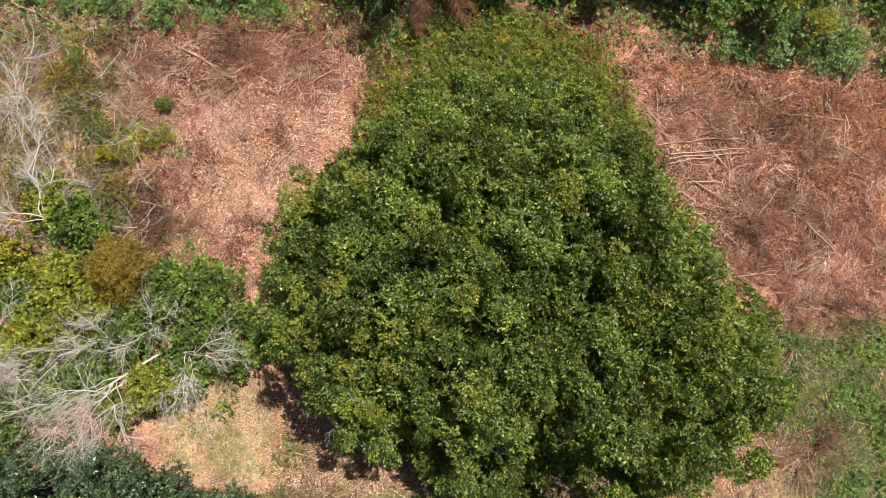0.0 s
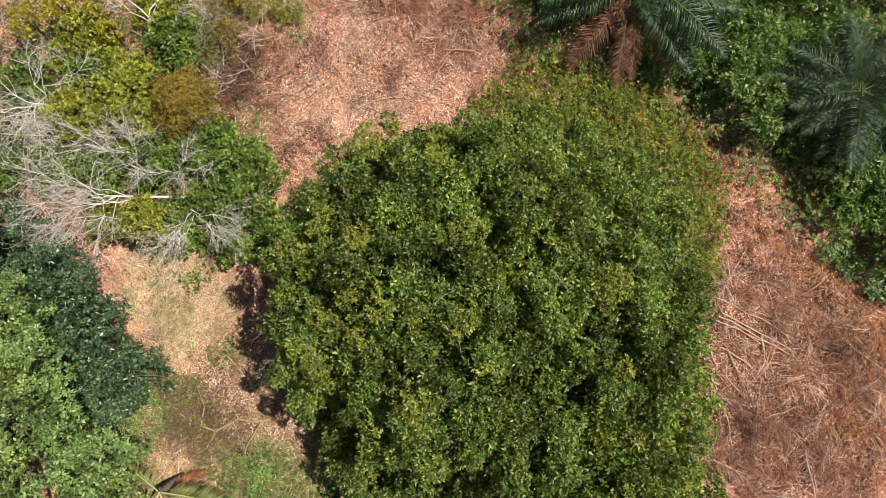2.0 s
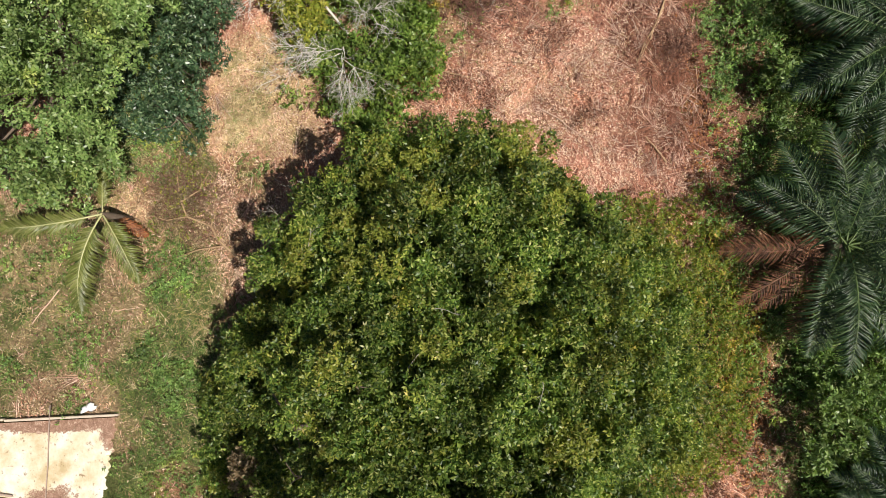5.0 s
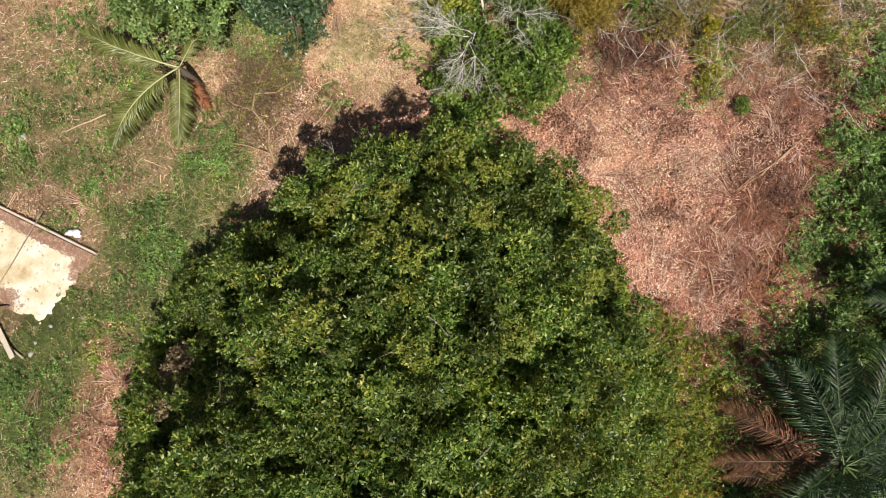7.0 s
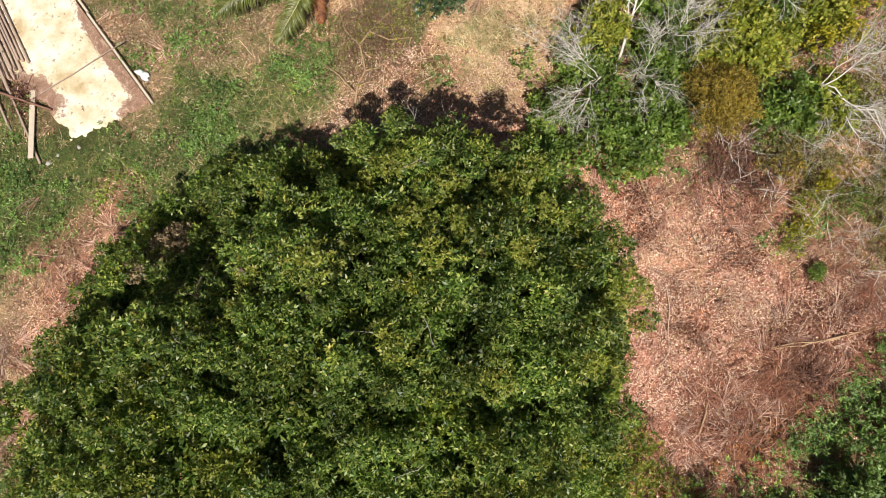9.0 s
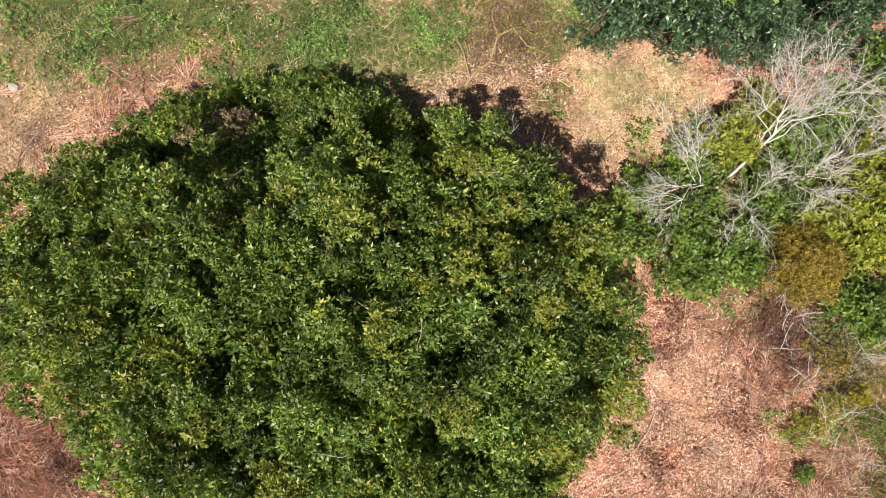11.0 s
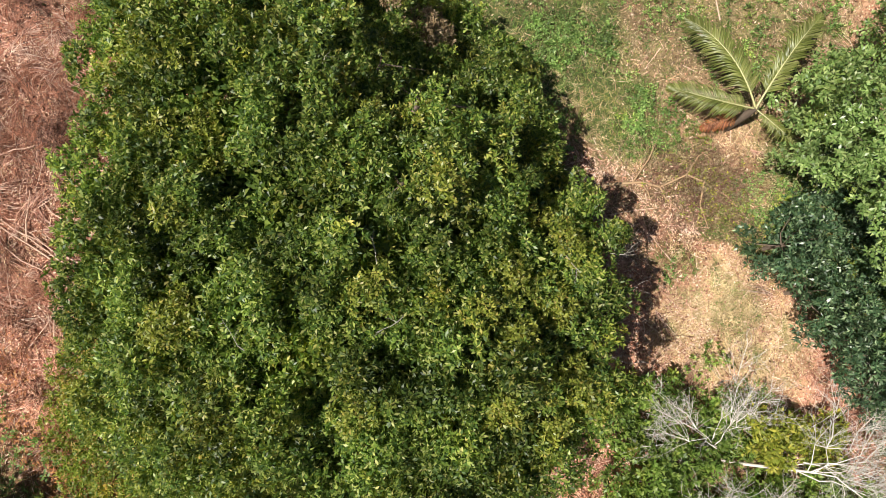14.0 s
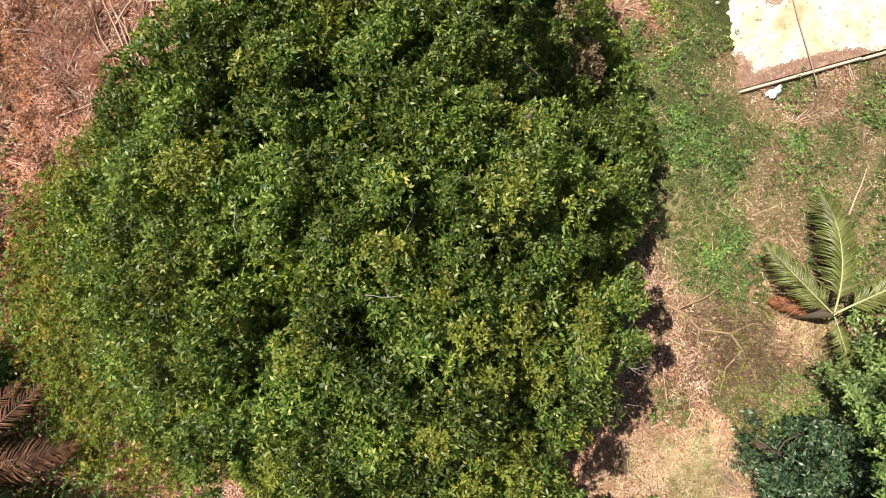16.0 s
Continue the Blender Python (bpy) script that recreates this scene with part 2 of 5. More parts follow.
def tubes(segs, sides=5):
    """Tapered tubes along polylines: a list of (points, radii)."""
    out = []
    for pts, rad in segs:
        pts, rad = np.asarray(pts, float), np.asarray(rad, float)
        T = unit(np.gradient(pts, axis=0))
        ref = np.array([0.31, 0.17, 0.93])
        A = unit(np.cross(T, ref))
        B = np.cross(T, A)
        a = np.arange(sides) * 2 * math.pi / sides
        V = pts[:, None] + rad[:, None, None] * (np.cos(a)[None, :, None] * A[:, None] + np.sin(a)[None, :, None] * B[:, None])
        i = np.arange(len(pts) - 1)[:, None] * sides
        j = np.arange(sides)[None]
        Q = np.stack([i + j, i + (j + 1) % sides, i + sides + (j + 1) % sides, i + sides + j], -1).reshape(-1, 4)
        out.append((V.reshape(-1, 3), Q))
    return join(out)


def limb(rng, start, direction, length, radius, depth, out, bend=0.25, fork=(2, 4), shrink=0.62, up=0.0, tip=0.25):
    """A crooked limb that forks into thinner ones."""
    n = 5
    p, d = np.array(start, float), unit(np.array(direction, float))
    pts, step = [p.copy()], length / (n - 1)
    for _ in range(n - 1):
        d = unit(d + rng.normal(0, bend, 3) + [0, 0, up])
        p = p + d * step
        pts.append(p.copy())
    out.append((pts, np.linspace(radius, radius * tip if depth == 0 else radius * 0.6, n)))
    if depth:
        for _ in range(rng.integers(fork[0], fork[1] + 1)):
            k = rng.integers(1, n)
            nd = unit(d + rng.normal(0, 0.6, 3))
            limb(rng, pts[k], nd, length * shrink * rng.uniform(0.7, 1.2), radius * 0.55, depth - 1, out, bend, fork, shrink, up, tip)
    return out


# ---- ground ----
def blob(x, y, cx, cy, rx, ry, turn=0.0, soft=0.5):
    """A soft-edged ellipse: 1 inside, 0 outside."""
    c, s = math.cos(radians(turn)), math.sin(radians(turn))
    u, v = (x - cx) * c + (y - cy) * s, -(x - cx) * s + (y - cy) * c
    return np.clip((1 + soft - np.sqrt((u / rx) ** 2 + (v / ry) ** 2)) / (2 * soft), 0, 1)


def wobble(x, y, k=0.35, s=1.0):
    return s * (np.sin(x * k * 2.1 + 1.3 * np.sin(y * k * 1.7)) + np.sin(y * k * 2.7 + 1.1 * np.sin(x * k * 2.3 + 2)) + 0.5 * np.sin(x * k * 5.3 + y * k * 4.1)) / 2.5


def zones(x, y):
    """How grassy, straw-covered and rust-red the ground is; grass also darkens it under the trees and creepers."""
    xw, yw = x + wobble(x, y, 0.5, 0.8), y + wobble(y, x, 0.5, 0.8)
    grass = np.maximum.reduce([
        blob(xw, yw, 1.2, -11.6, 5.0, 2.0), blob(xw, yw, -2.2, -11.6, 1.6, 1.3) * 0.9, blob(xw, yw, 1.6, -13.6, 1.5, 1.3) * 0.9, blob(xw, yw, 0.6, -16.7, 1.2, 0.9, 30) * 0.8, blob(xw, yw, -1.0, -19.0, 1.1, 1.3) * 0.8, blob(xw, yw, 1.5, -18.4, 0.9, 0.9) * 0.7, blob(xw, yw, -1.1, -13.0, 1.3, 0.9) * 0.8, blob(xw, yw, -7.6, -11.4, 1.6, 1.1, 0, 0.2), blob(xw, yw, 9.5, -14.2, 4.5, 1.9, 4), blob(xw, yw, 5.0, -13.6, 2.2, 0.8), blob(xw, yw, -1.5, -17.5, 3, 4) * 0.55, (0.2 + 0.7 * wobble(x, y, 1.1)) * blob(xw, yw, 0, -18, 9, 5.5), blob(xw, yw, 11, -17, 5, 4) * 0.8,
        blob(xw, yw, 16.8, -4.6, 4.0, 2.6, 0, 0.3), blob(xw, yw, 18.0, -8.0, 2.6, 3.0, 0, 0.3), blob(xw, yw, 12.8, -5.0, 1.6, 2.6, 0, 0.3), blob(x, y, 8.0, -14.3, 3.6, 1.5, 5, 0.25), blob(x, y, 9.6, -16.2, 1.4, 2.4, 0, 0.3),  blob(xw, yw, 0, 16, 40, 5.5), blob(xw, yw, -8, 22, 40, 8),
        blob(xw, yw, -15, -3, 5, 4) * 0.7, blob(xw, yw, -8.6, -8.8, 0.5, 0.45) * 0.55, (0.1 + 0.75 * wobble(x, y, 1.9)) * blob(xw, yw, -9.0, -8.6, 2.8, 2.4), blob(xw, yw, -6.2, -9.4, 1.0, 0.8) * 0.6,
        # mostly dark ground tint under crown, creepers and trees, hiding the pale soil
        blob(x, y, 2.2, -2.5, 7.2, 7.6, 0, 0.1), blob(x, y, 9.8, -8.0, 1.3, 1.3, 0, 0.2), blob(xw, yw, 2.0, 7.3, 5.0, 2.6, 0, 0.2), blob(xw, yw, 1.4, 9.2, 4.6, 1.3, 0, 0.2), blob(xw, yw, -11, -13.3, 6, 2.6, -15, 0.25), blob(xw, yw, 19, -14, 6, 4) * 0.6, blob(xw, yw, -14, 3, 2.5, 3) * 0.4])
    straw = np.maximum.reduce([blob(xw, yw, -3.2, -13.2, 4.5, 4.0) * 0.4, blob(xw, yw, -18, 6, 4, 3.5) * 0.7, blob(xw, yw, 12.5, 7.5, 2.2, 1.2, 20) * 0.5, blob(xw, yw, -9.3, -8.2, 2.6, 2.4), blob(xw, yw, -2.5, -19, 7, 4) * 0.4, blob(xw, yw, 1, -16, 4, 3) * 0.4,
                               blob(xw, yw, 14, -11, 4, 4) * 0.6, blob(xw, yw, -9, 1.5, 2, 4) * 0.35])
    rust = np.maximum.reduce([blob(xw, yw, -13.3, 1.0, 1.0, 1.5, 0, 0.3), blob(xw, yw, 2.2, 10.3, 4.5, 0.9), blob(xw, yw, -13, 8, 1.5, 3.0), blob(xw, yw, -10.5, 8, 5.5, 2.5), blob(xw, yw, 13, 4, 5.5, 4), blob(xw, yw, -17, 9.5, 5, 3), np.clip(0.5 * wobble(x + 3, y, 0.8) + 0.1, 0, 1), blob(xw, yw, -6.5, -10, 1.2, 1)])
    return grass, straw, rust


def loam(x, y):
    """Brown loam under the grass by the slab."""
    xw, yw = x + wobble(x, y, 0.5, 0.8), y + wobble(y, x, 0.5, 0.8)
    return np.maximum.reduce([blob(xw, yw, 1.5, -17.5, 9, 6.6, 0, 0.25) * 0.85, blob(xw, yw, 14, -11, 6, 5, 0, 0.3) * 0.6, blob(xw, yw, 16.5, -6, 5, 4, 0, 0.3) * 0.8, blob(xw, yw, -5.0, -11.6, 2.0, 1.7, 0, 0.3), blob(xw, yw, -3.4, -9.6, 2.2, 1.8, 0, 0.3) * 0.8, blob(xw, yw, 10.5, -11.8, 3.5, 1.5, 0, 0.3) * 0.7])


def ground_height(x, y):
    return 0.05 * wobble(x, y, 0.4) + 0.025 * wobble(y, x, 1.9)


def build_ground():
    fine = np.arange(-26, 26.01, 0.16)
    far = np.array([30, 40, 60, 100, 200, 400, 900])
    line = np.concatenate([-far[::-1], fine, far])
    X, Y = np.meshgrid(line, line, indexing="ij")
    g, s, r = zones(X, Y)
    rough = np.random.default_rng(3).normal(0, 0.012, X.shape) * (1 + 2.2 * (1 - np.clip(g + s, 0, 1)))
    Z = np.where(np.maximum(abs(X), abs(Y)) < 27, ground_height(X, Y) + rough, -0.05)
    n = len(line)
    V = np.stack([X, Y, Z], -1).reshape(-1, 3)
    i, j = np.meshgrid(np.arange(n - 1), np.arange(n - 1), indexing="ij")
    k = (i * n + j).ravel()
    Q = np.stack([k, k + n, k + n + 1, k + 1], -1)
    m, nt, b = node_mat("dry_ground")
    n1, n2, n3 = noise_node(nt, 0.8, 6, 0.65), noise_node(nt, 6, 5, 0.72), noise_node(nt, 15, 4, 0.75)
    soil = ramp(nt, [(0.3, (0.13, 0.05, 0.032)), (0.42, (0.38, 0.165, 0.11)), (0.55, (0.59, 0.3, 0.21)), (0.7, (0.8, 0.52, 0.39))])
    nt.links.new(mix(nt, 0.5, n1.outputs[0], n2.outputs[0]), soil.inputs[0])
    rustc = ramp(nt, [(0.3, (0.09, 0.036, 0.02)), (0.5, (0.22, 0.095, 0.06)), (0.75, (0.42, 0.21, 0.13))])
    nt.links.new(n2.outputs[0], rustc.inputs[0])
    strawc = ramp(nt, [(0.3, (0.36, 0.25, 0.13)), (0.55, (0.56, 0.42, 0.24)), (0.8, (0.7, 0.56, 0.37))])
    nt.links.new(n2.outputs[0], strawc.inputs[0])
    loamc = ramp(nt, [(0.3, (0.085, 0.06, 0.033)), (0.5, (0.2, 0.135, 0.075)), (0.75, (0.38, 0.27, 0.165))])
    nt.links.new(n2.outputs[0], loamc.inputs[0])
    grassc = ramp(nt, [(0.3, (0.04, 0.056, 0.017)), (0.5, (0.08, 0.098, 0.03)), (0.75, (0.19, 0.17, 0.08))])
    nt.links.new(n2.outputs[0], grassc.inputs[0])
    col = soil.outputs[0]
    for name, c in (("rust", rustc), ("loam", loamc), ("straw", strawc), ("grass", grassc)):
        at = nt.nodes.new("ShaderNodeAttribute")
        at.attribute_name = name
        edge = nt.nodes.new("ShaderNodeMath")
        edge.operation = "MULTIPLY_ADD"
        nt.links.new(n1.outputs[0], edge.inputs[0])
        edge.inputs[1].default_value = 1.6
        edge.inputs[2].default_value = -0.8
        add = nt.nodes.new("ShaderNodeMath")
        add.operation, add.use_clamp = "MULTIPLY_ADD", True
        nt.links.new(edge.outputs[0], add.inputs[0])
        add.inputs[1].default_value = 0.6
        nt.links.new(at.outputs["Fac"], add.inputs[2])
        mul = nt.nodes.new("ShaderNodeMath")
        mul.operation, mul.use_clamp = "MULTIPLY", True
        nt.links.new(add.outputs[0], mul.inputs[0])
        nt.links.new(at.outputs["Fac"], mul.inputs[1])
        pw = nt.nodes.new("ShaderNodeMath")
        pw.operation, pw.use_clamp = "MULTIPLY", True
        nt.links.new(mul.outputs[0], pw.inputs[0])
        pw.inputs[1].default_value = 1.5
        col = mix(nt, pw.outputs[0], col, c.outputs[0])
    grain = ramp(nt, [(0.36, (0.35, 0.33, 0.32)), (0.5, (1.0, 1.0, 1.0)), (0.64, (1.5, 1.48, 1.45))])
    nt.links.new(n3.outputs[0], grain.inputs[0])
    col = mix(nt, 0.8, col, grain.outputs[0], "MULTIPLY")
    n0 = noise_node(nt, 0.5, 3)
    broad = ramp(nt, [(0.38, (0.7, 0.67, 0.65)), (0.6, (1.18, 1.16, 1.15))])
    nt.links.new(n0.outputs[0], broad.inputs[0])
    col = mix(nt, 1.0, col, broad.outputs[0], "MULTIPLY")
    nt.links.new(col, b.inputs["Base Color"])
    b.inputs["Roughness"].default_value = 0.95
    b.inputs["Specular IOR Level"].default_value = 0.15
    bump(nt, b, mix(nt, 0.5, n2.outputs[0], n3.outputs[0]), 0.9, 0.06)
    me = mesh_np("ground", V, Q, m)
    for name, a in (("grass", g), ("straw", s), ("rust", r), ("loam", loam(X, Y))):
        me.attributes.new(name, "FLOAT", "POINT").data.foreach_set("value", a.ravel().astype(np.float32))
    return tagged(new("ground", me), "dry reddish soil with straw and grassy patches", "ground", kind="structure")


build_ground()


# ---- the great tree ----
CROWN_EDGE = [(-6.8, -1.4), (-6.6, -3.4), (-4.9, -5.2), (-3.6, -7.2), (-1.6, -8.6), (1.1, -10.4), (4.0, -11.0), (6.8, -11.0), (9.0, -10.1),
              (10.9, -8.2), (11.8, -5.6), (11.5, -3.2), (10.2, -1.0), (8.6, 0.6), (7.7, 1.9), (7.3, 3.4), (5.9, 4.8), (4.6, 7.0), (1.6, 7.9), (-2.0, 6.5), (-3.6, 4.4), (-5.6, 2.3), (-6.6, 0.5)]
CROWN_MID = (1.6, -1.6)


def crown_radius(ang):
    e = np.array(CROWN_EDGE) - CROWN_MID
    a = np.arctan2(e[:, 1], e[:, 0])
    k = np.argsort(a)
    return np.interp(ang, a[k], np.hypot(e[:, 0], e[:, 1])[k], period=2 * math.pi)


def crown_u(x, y):
    dx, dy = x - CROWN_MID[0], y - CROWN_MID[1]
    return np.hypot(dx, dy) / crown_radius(np.arctan2(dy, dx))


def dome(x, y):
    """The crown's upper surface: a low dome, lower to the north, where creepers cover shrubs."""
    u = np.clip(crown_u(x, y), 0, 1)
    north = np.clip((y - 3.0) / 4.0, 0, 1)
    south = np.clip((-y - 5.0) / 4.0, 0, 1) * np.clip((x + 4.4) / 2.6, 0, 1)
    return (3.9 + 4.2 * np.sqrt(1 - u ** 2)) * (1 - 0.5 * north) * (1 - 0.62 * south) + 0.35 * wobble(x, y, 0.55)


def clumped(centres, radii, rng, per_m2, squash=0.75, low=-0.15):
    """Twig ends on the upper shells of many leafy clumps, with outward directions."""
    P, N = [], []
    for c, r in zip(centres, radii):
        k = max(6, int(per_m2 * 2 * math.pi * r * r))
        d = unit(rng.normal(0, 1, (k, 3)))
        d[:, 2] = np.abs(d[:, 2]) * (1 - low) + low
        d = unit(d)
        rr = r * rng.uniform(0.72, 1.08, (k, 1)) * (1 + 0.18 * np.sin(d[:, :1] * 5 + d[:, 1:2] * 4 + r * 30))
        P.append(c + d * rr * [1, 1, squash])
        N.append(unit(d * [1, 1, 1.2] + [0, 0, 0.35] + rng.normal(0, 0.25, (k, 3))))
    return np.concatenate(P), np.concatenate(N)


def poisson(rng, n, box, ok, gap):
    """Up to n points (x, y, r) in a box that stay apart; ok(x, y) gives each one's radius, or 0."""
    got = []
    for _ in range(n * 60):
        if len(got) >= n:
            break
        x, y = rng.uniform(box[0], box[2]), rng.uniform(box[1], box[3])
        r = ok(x, y)
        if r and all((x - p[0]) ** 2 + (y - p[1]) ** 2 > (gap * (r + p[2])) ** 2 for p in got):
            got.append((x, y, r))
    return got


# yellowed patches; the last five paint the brighter, sunlit west side in yellow
YELLOW_SPOTS = [(5.7, -1.9, 1.0), (6.9, -2.4, 0.6), (-4.7, -3.0, 0.9), (0.3, -1.8, 0.6), (2.9, -5.6, 0.8), (-5.3, 1.2, 0.7), (3.2, 1.6, 0.7), (-1.8, 5.8, 1.0), (1.0, 3.9, 0.6), (8.6, -6.4, 0.7), (-1.2, -6.2, 0.6), (-3.4, -4.0, 1.3), (-4.6, -1.4, 1.1), (-2.2, -5.4, 1.0), (-3.6, 2.2, 0.9), (-1.0, 3.4, 0.8)]


def build_great_tree():
    rng = np.random.default_rng(11)
    t = thing("broadleaf_tree", "large spreading tree with a dense dome of glossy dark green leaves", "tree", at=pose(*CROWN_MID, 0))
    off = np.array([*CROWN_MID, 0])

    def lobe_size(x, y):
        u = float(crown_u(np.array(x), np.array(y)))
        return 0 if u > 0.92 else rng.uniform(1.0, 1.75) * (0.7 if u > 0.8 else 1.0)

    cs, rs = [], []
    for x, y, r in poisson(rng, 150, (-8, -10.5, 12, 8.5), lobe_size, 0.56):
        top = float(dome(np.array(x), np.array(y))) + rng.normal(0, 0.55)
        for _ in range(int(7 * r * r) + 3):
            d = unit(rng.normal(0, 1, 3) * [1, 1, 0.9])
            d[2] = abs(d[2]) * 1.1 - 0.2
            c = np.array([x, y, top - r * 0.8]) + unit(d) * r * rng.uniform(0.6, 0.95) * [1, 1, 0.8]
            cs.append(c)
            rs.append(rng.uniform(0.28, 0.5))
    cs, rs = np.array(cs), np.array(rs)
    # patches of leaves turned yellow or brightening the west side, and one of dried leaves
    turn = np.zeros(len(cs), int)
    for x, y, r in YELLOW_SPOTS:
        near = np.hypot(cs[:, 0] - x, cs[:, 1] - y) < r
        turn[near & (rng.uniform(0, 1, len(cs)) < 0.5)] = 1
    turn[rng.uniform(0, 1, len(cs)) < 0.05] = 1
    turn[(np.hypot(cs[:, 0] - 5.2, cs[:, 1] + 8.9) < 1.0) & (rng.uniform(0, 1, len(cs)) < 0.6)] = 2
    P, N = clumped(cs[turn == 0], rs[turn == 0], rng, 36, 0.8, -0.1)
    V1 = rosettes(P - off, N, rng, 8, 0.14, 0.056, 0.95, 0.14, True)
    for k, mat, label in ((1, YELLOWED, "yellowing leaves, more of them to brighten the sunlit west side"), (2, DRIED, "dried brown leaves")):
        Pk, Nk = clumped(cs[turn == k], rs[turn == k], rng, 36, 0.8, -0.1)
        tagged(part("turned_foliage", mesh_np("turned_foliage", *rosettes(Pk - off, Nk, rng, 8, 0.12, 0.05, 0.95, 0.14, True), mat), t, label), kind="stuff")
    # an inner storey of leaves below the clumps
    n = 40000
    ang, u = rng.uniform(0, 2 * math.pi, n), np.sqrt(rng.uniform(0, 0.9, n))
    X = CROWN_MID[0] + u * crown_radius(ang) * np.cos(ang)
    Y = CROWN_MID[1] + u * crown_radius(ang) * np.sin(ang)
    Z = dome(X, Y) - rng.uniform(1.0, 2.9, n)
    V2 = rosettes(np.stack([X, Y, Z], -1) - off, unit(rng.normal(0, 0.5, (n, 3)) + [0, 0, 0.8]), rng, 6, 0.2, 0.09, 1.0, 0.2, True)
    tagged(part("crown", mesh_np("crown", *join([V1, V2]), MANGO), t), kind="stuff")
    part("trunk", mesh_np("trunk", *tubes([([(0.1, 0, -0.2), (0.05, 0.05, 0.8), (-0.1, 0.1, 1.8), (0, 0, 2.6)], [0.55, 0.42, 0.38, 0.34])], 10), BARK), t)
    for k in range(9):
        a, segs = k * 0.7 + rng.uniform(-0.2, 0.2), []
        limb(rng, (0, 0, 2.2), (math.cos(a), math.sin(a), 0.35), 3.6, 0.17, 3, segs, 0.13, (2, 3), 0.7, 0.0)
        low = []
        for pts, r in segs:
            pts = np.array(pts)
            pts[:, 2] = np.minimum(pts[:, 2], dome(pts[:, 0] + off[0], pts[:, 1] + off[1]) - 0.9)
            keep = crown_u(pts[:, 0] + off[0], pts[:, 1] + off[1]) < 0.93
            if keep.all():
                low.append((pts, r))
        part("limb", mesh_np("limb", *tubes(low, 5), BARK), t)
    for x, y, ax, ay in ((-3.6, -6.6, -0.8, -0.6), (-2.6, -5.6, -1, 0.2), (-4.3, -6.0, -0.7, -0.7), (1.5, 1.0, 1, 0), (-0.6, -1.8, 0, 1), (0.6, -2.3, 1, -1), (4.5, -4.5, 0, -1), (-2.0, -7.6, -0.3, -1), (-5.6, -4.6, -1, -0.3)):
        segs, z = [], float(dome(np.array(x), np.array(y)))
        limb(rng, (x - off[0], y - off[1], z - 0.35), (ax, ay, 0.55), 0.7, 0.011, 2, segs, 0.2, (2, 4), 0.6)
        part("twig", mesh_np("twig", *tubes(segs, 4), TWIGWOOD), t, "pale leafless twig")
    return t


build_great_tree()


def build_creepers():
    """Low creepers over cut brush, between the great tree and the thicket."""
    rng = np.random.default_rng(17)

    def size(x, y):
        edge = 10.7 - 0.25 * abs(x - 1.5) - 0.9 * max(0, x - 5.4) ** 1.5
        u = float(crown_u(np.array(x), np.array(y)))
        return rng.uniform(0.3, 0.6) if u > 0.72 and 4.2 < y < edge + 0.4 * float(wobble(x, y, 0.9)) and x > -4.2 else 0

    got = np.array(poisson(rng, 300, (-5, 4, 9, 11.0), size, 0.5))
    u = crown_u(got[:, 0], got[:, 1])
    z = np.clip(2.9 - (u - 0.75) * 4.5, 0.35, 3.0) - got[:, 2] * 0.5 + rng.normal(0, 0.15, len(got))
    P, N = clumped(np.column_stack([got[:, :2], z]), got[:, 2], rng, 24, 0.7, -0.2)
    t = thing("creeper_thicket", "low mound of yellow-green creepers with browned leaves", "shrub", at=pose(2, 7, 0))
    tagged(part("foliage", mesh_np("creeper_foliage", *rosettes(P - [2, 7, 0], N, rng, 8, 0.12, 0.05, 0.95, 0.14, True), VINE), t), kind="stuff")
    segs = []
    for x, y, r in got[::4]:
        limb(rng, (x - 2, y - 7, 0), (rng.normal(0, 0.5), rng.normal(0, 0.5), 1), 0.9, 0.02, 1, segs, 0.25, (2, 3), 0.6)
    tagged(part("stem", mesh_np("creeper_stem", *tubes(segs, 4), BARK), t), kind="stuff")


build_creepers()


# ---- other trees and shrubs ----
def leafy(name, label, category, at, radius, height, mat, rng, clumps=18, per_m2=22, leaf=(0.16, 0.06), n_leaf=8, base=0.3, group="", crown_name="crown", stretch=(1, 1)):
    """A tree or a shrub: a stem that forks into limbs, and a crown of clumps of leaves."""
    t = thing(name, label, category, group, at=at)
    cs, rs = [], []
    for k in range(clumps):
        a, u = k * 2.399 + rng.uniform(-0.4, 0.4), math.sqrt((k + 0.5) / clumps)
        r = radius * rng.uniform(0.24, 0.4) * (1.25 - 0.45 * u)
        x, y = u * radius * 0.86 * math.cos(a) * stretch[0], u * radius * 0.86 * math.sin(a) * stretch[1]
        top = base * height + (1 - base) * height * math.sqrt(max(0.0, 1 - 0.85 * u * u)) * rng.uniform(0.8, 1.05)
        cs.append((x, y, top - r * 0.7))
        rs.append(r)
        if u > 0.4 and top > 2:
            cs.append((x * 0.97, y * 0.97, max(0.4, top - r * 2.1)))
            rs.append(r)
    P, N = clumped(np.array(cs), rs, rng, per_m2, 0.8, -0.3)
    tagged(part(crown_name, mesh_np(crown_name, *rosettes(P, N, rng, n_leaf, leaf[0], leaf[1], 0.9, 0.15, True), mat), t), kind="stuff")
    segs = []
    stem = max(0.03, height * 0.03)
    hub = max(0.15, height * base * 0.8)
    segs.append(([(0, 0, -0.1), (0.02, 0.01, hub * 0.5), (0, 0.02, hub)], [stem * 1.4, stem * 1.1, stem]))
    for c in cs[::2]:
        c = np.array(c)
        segs.append(([(0, 0, hub * 0.9), c * 0.5 + [0, 0, hub * 0.4], c], [stem * 0.6, stem * 0.4, stem * 0.15]))
    part("stem", mesh_np("stem", *tubes(segs, 5), BARK), t)
    return t


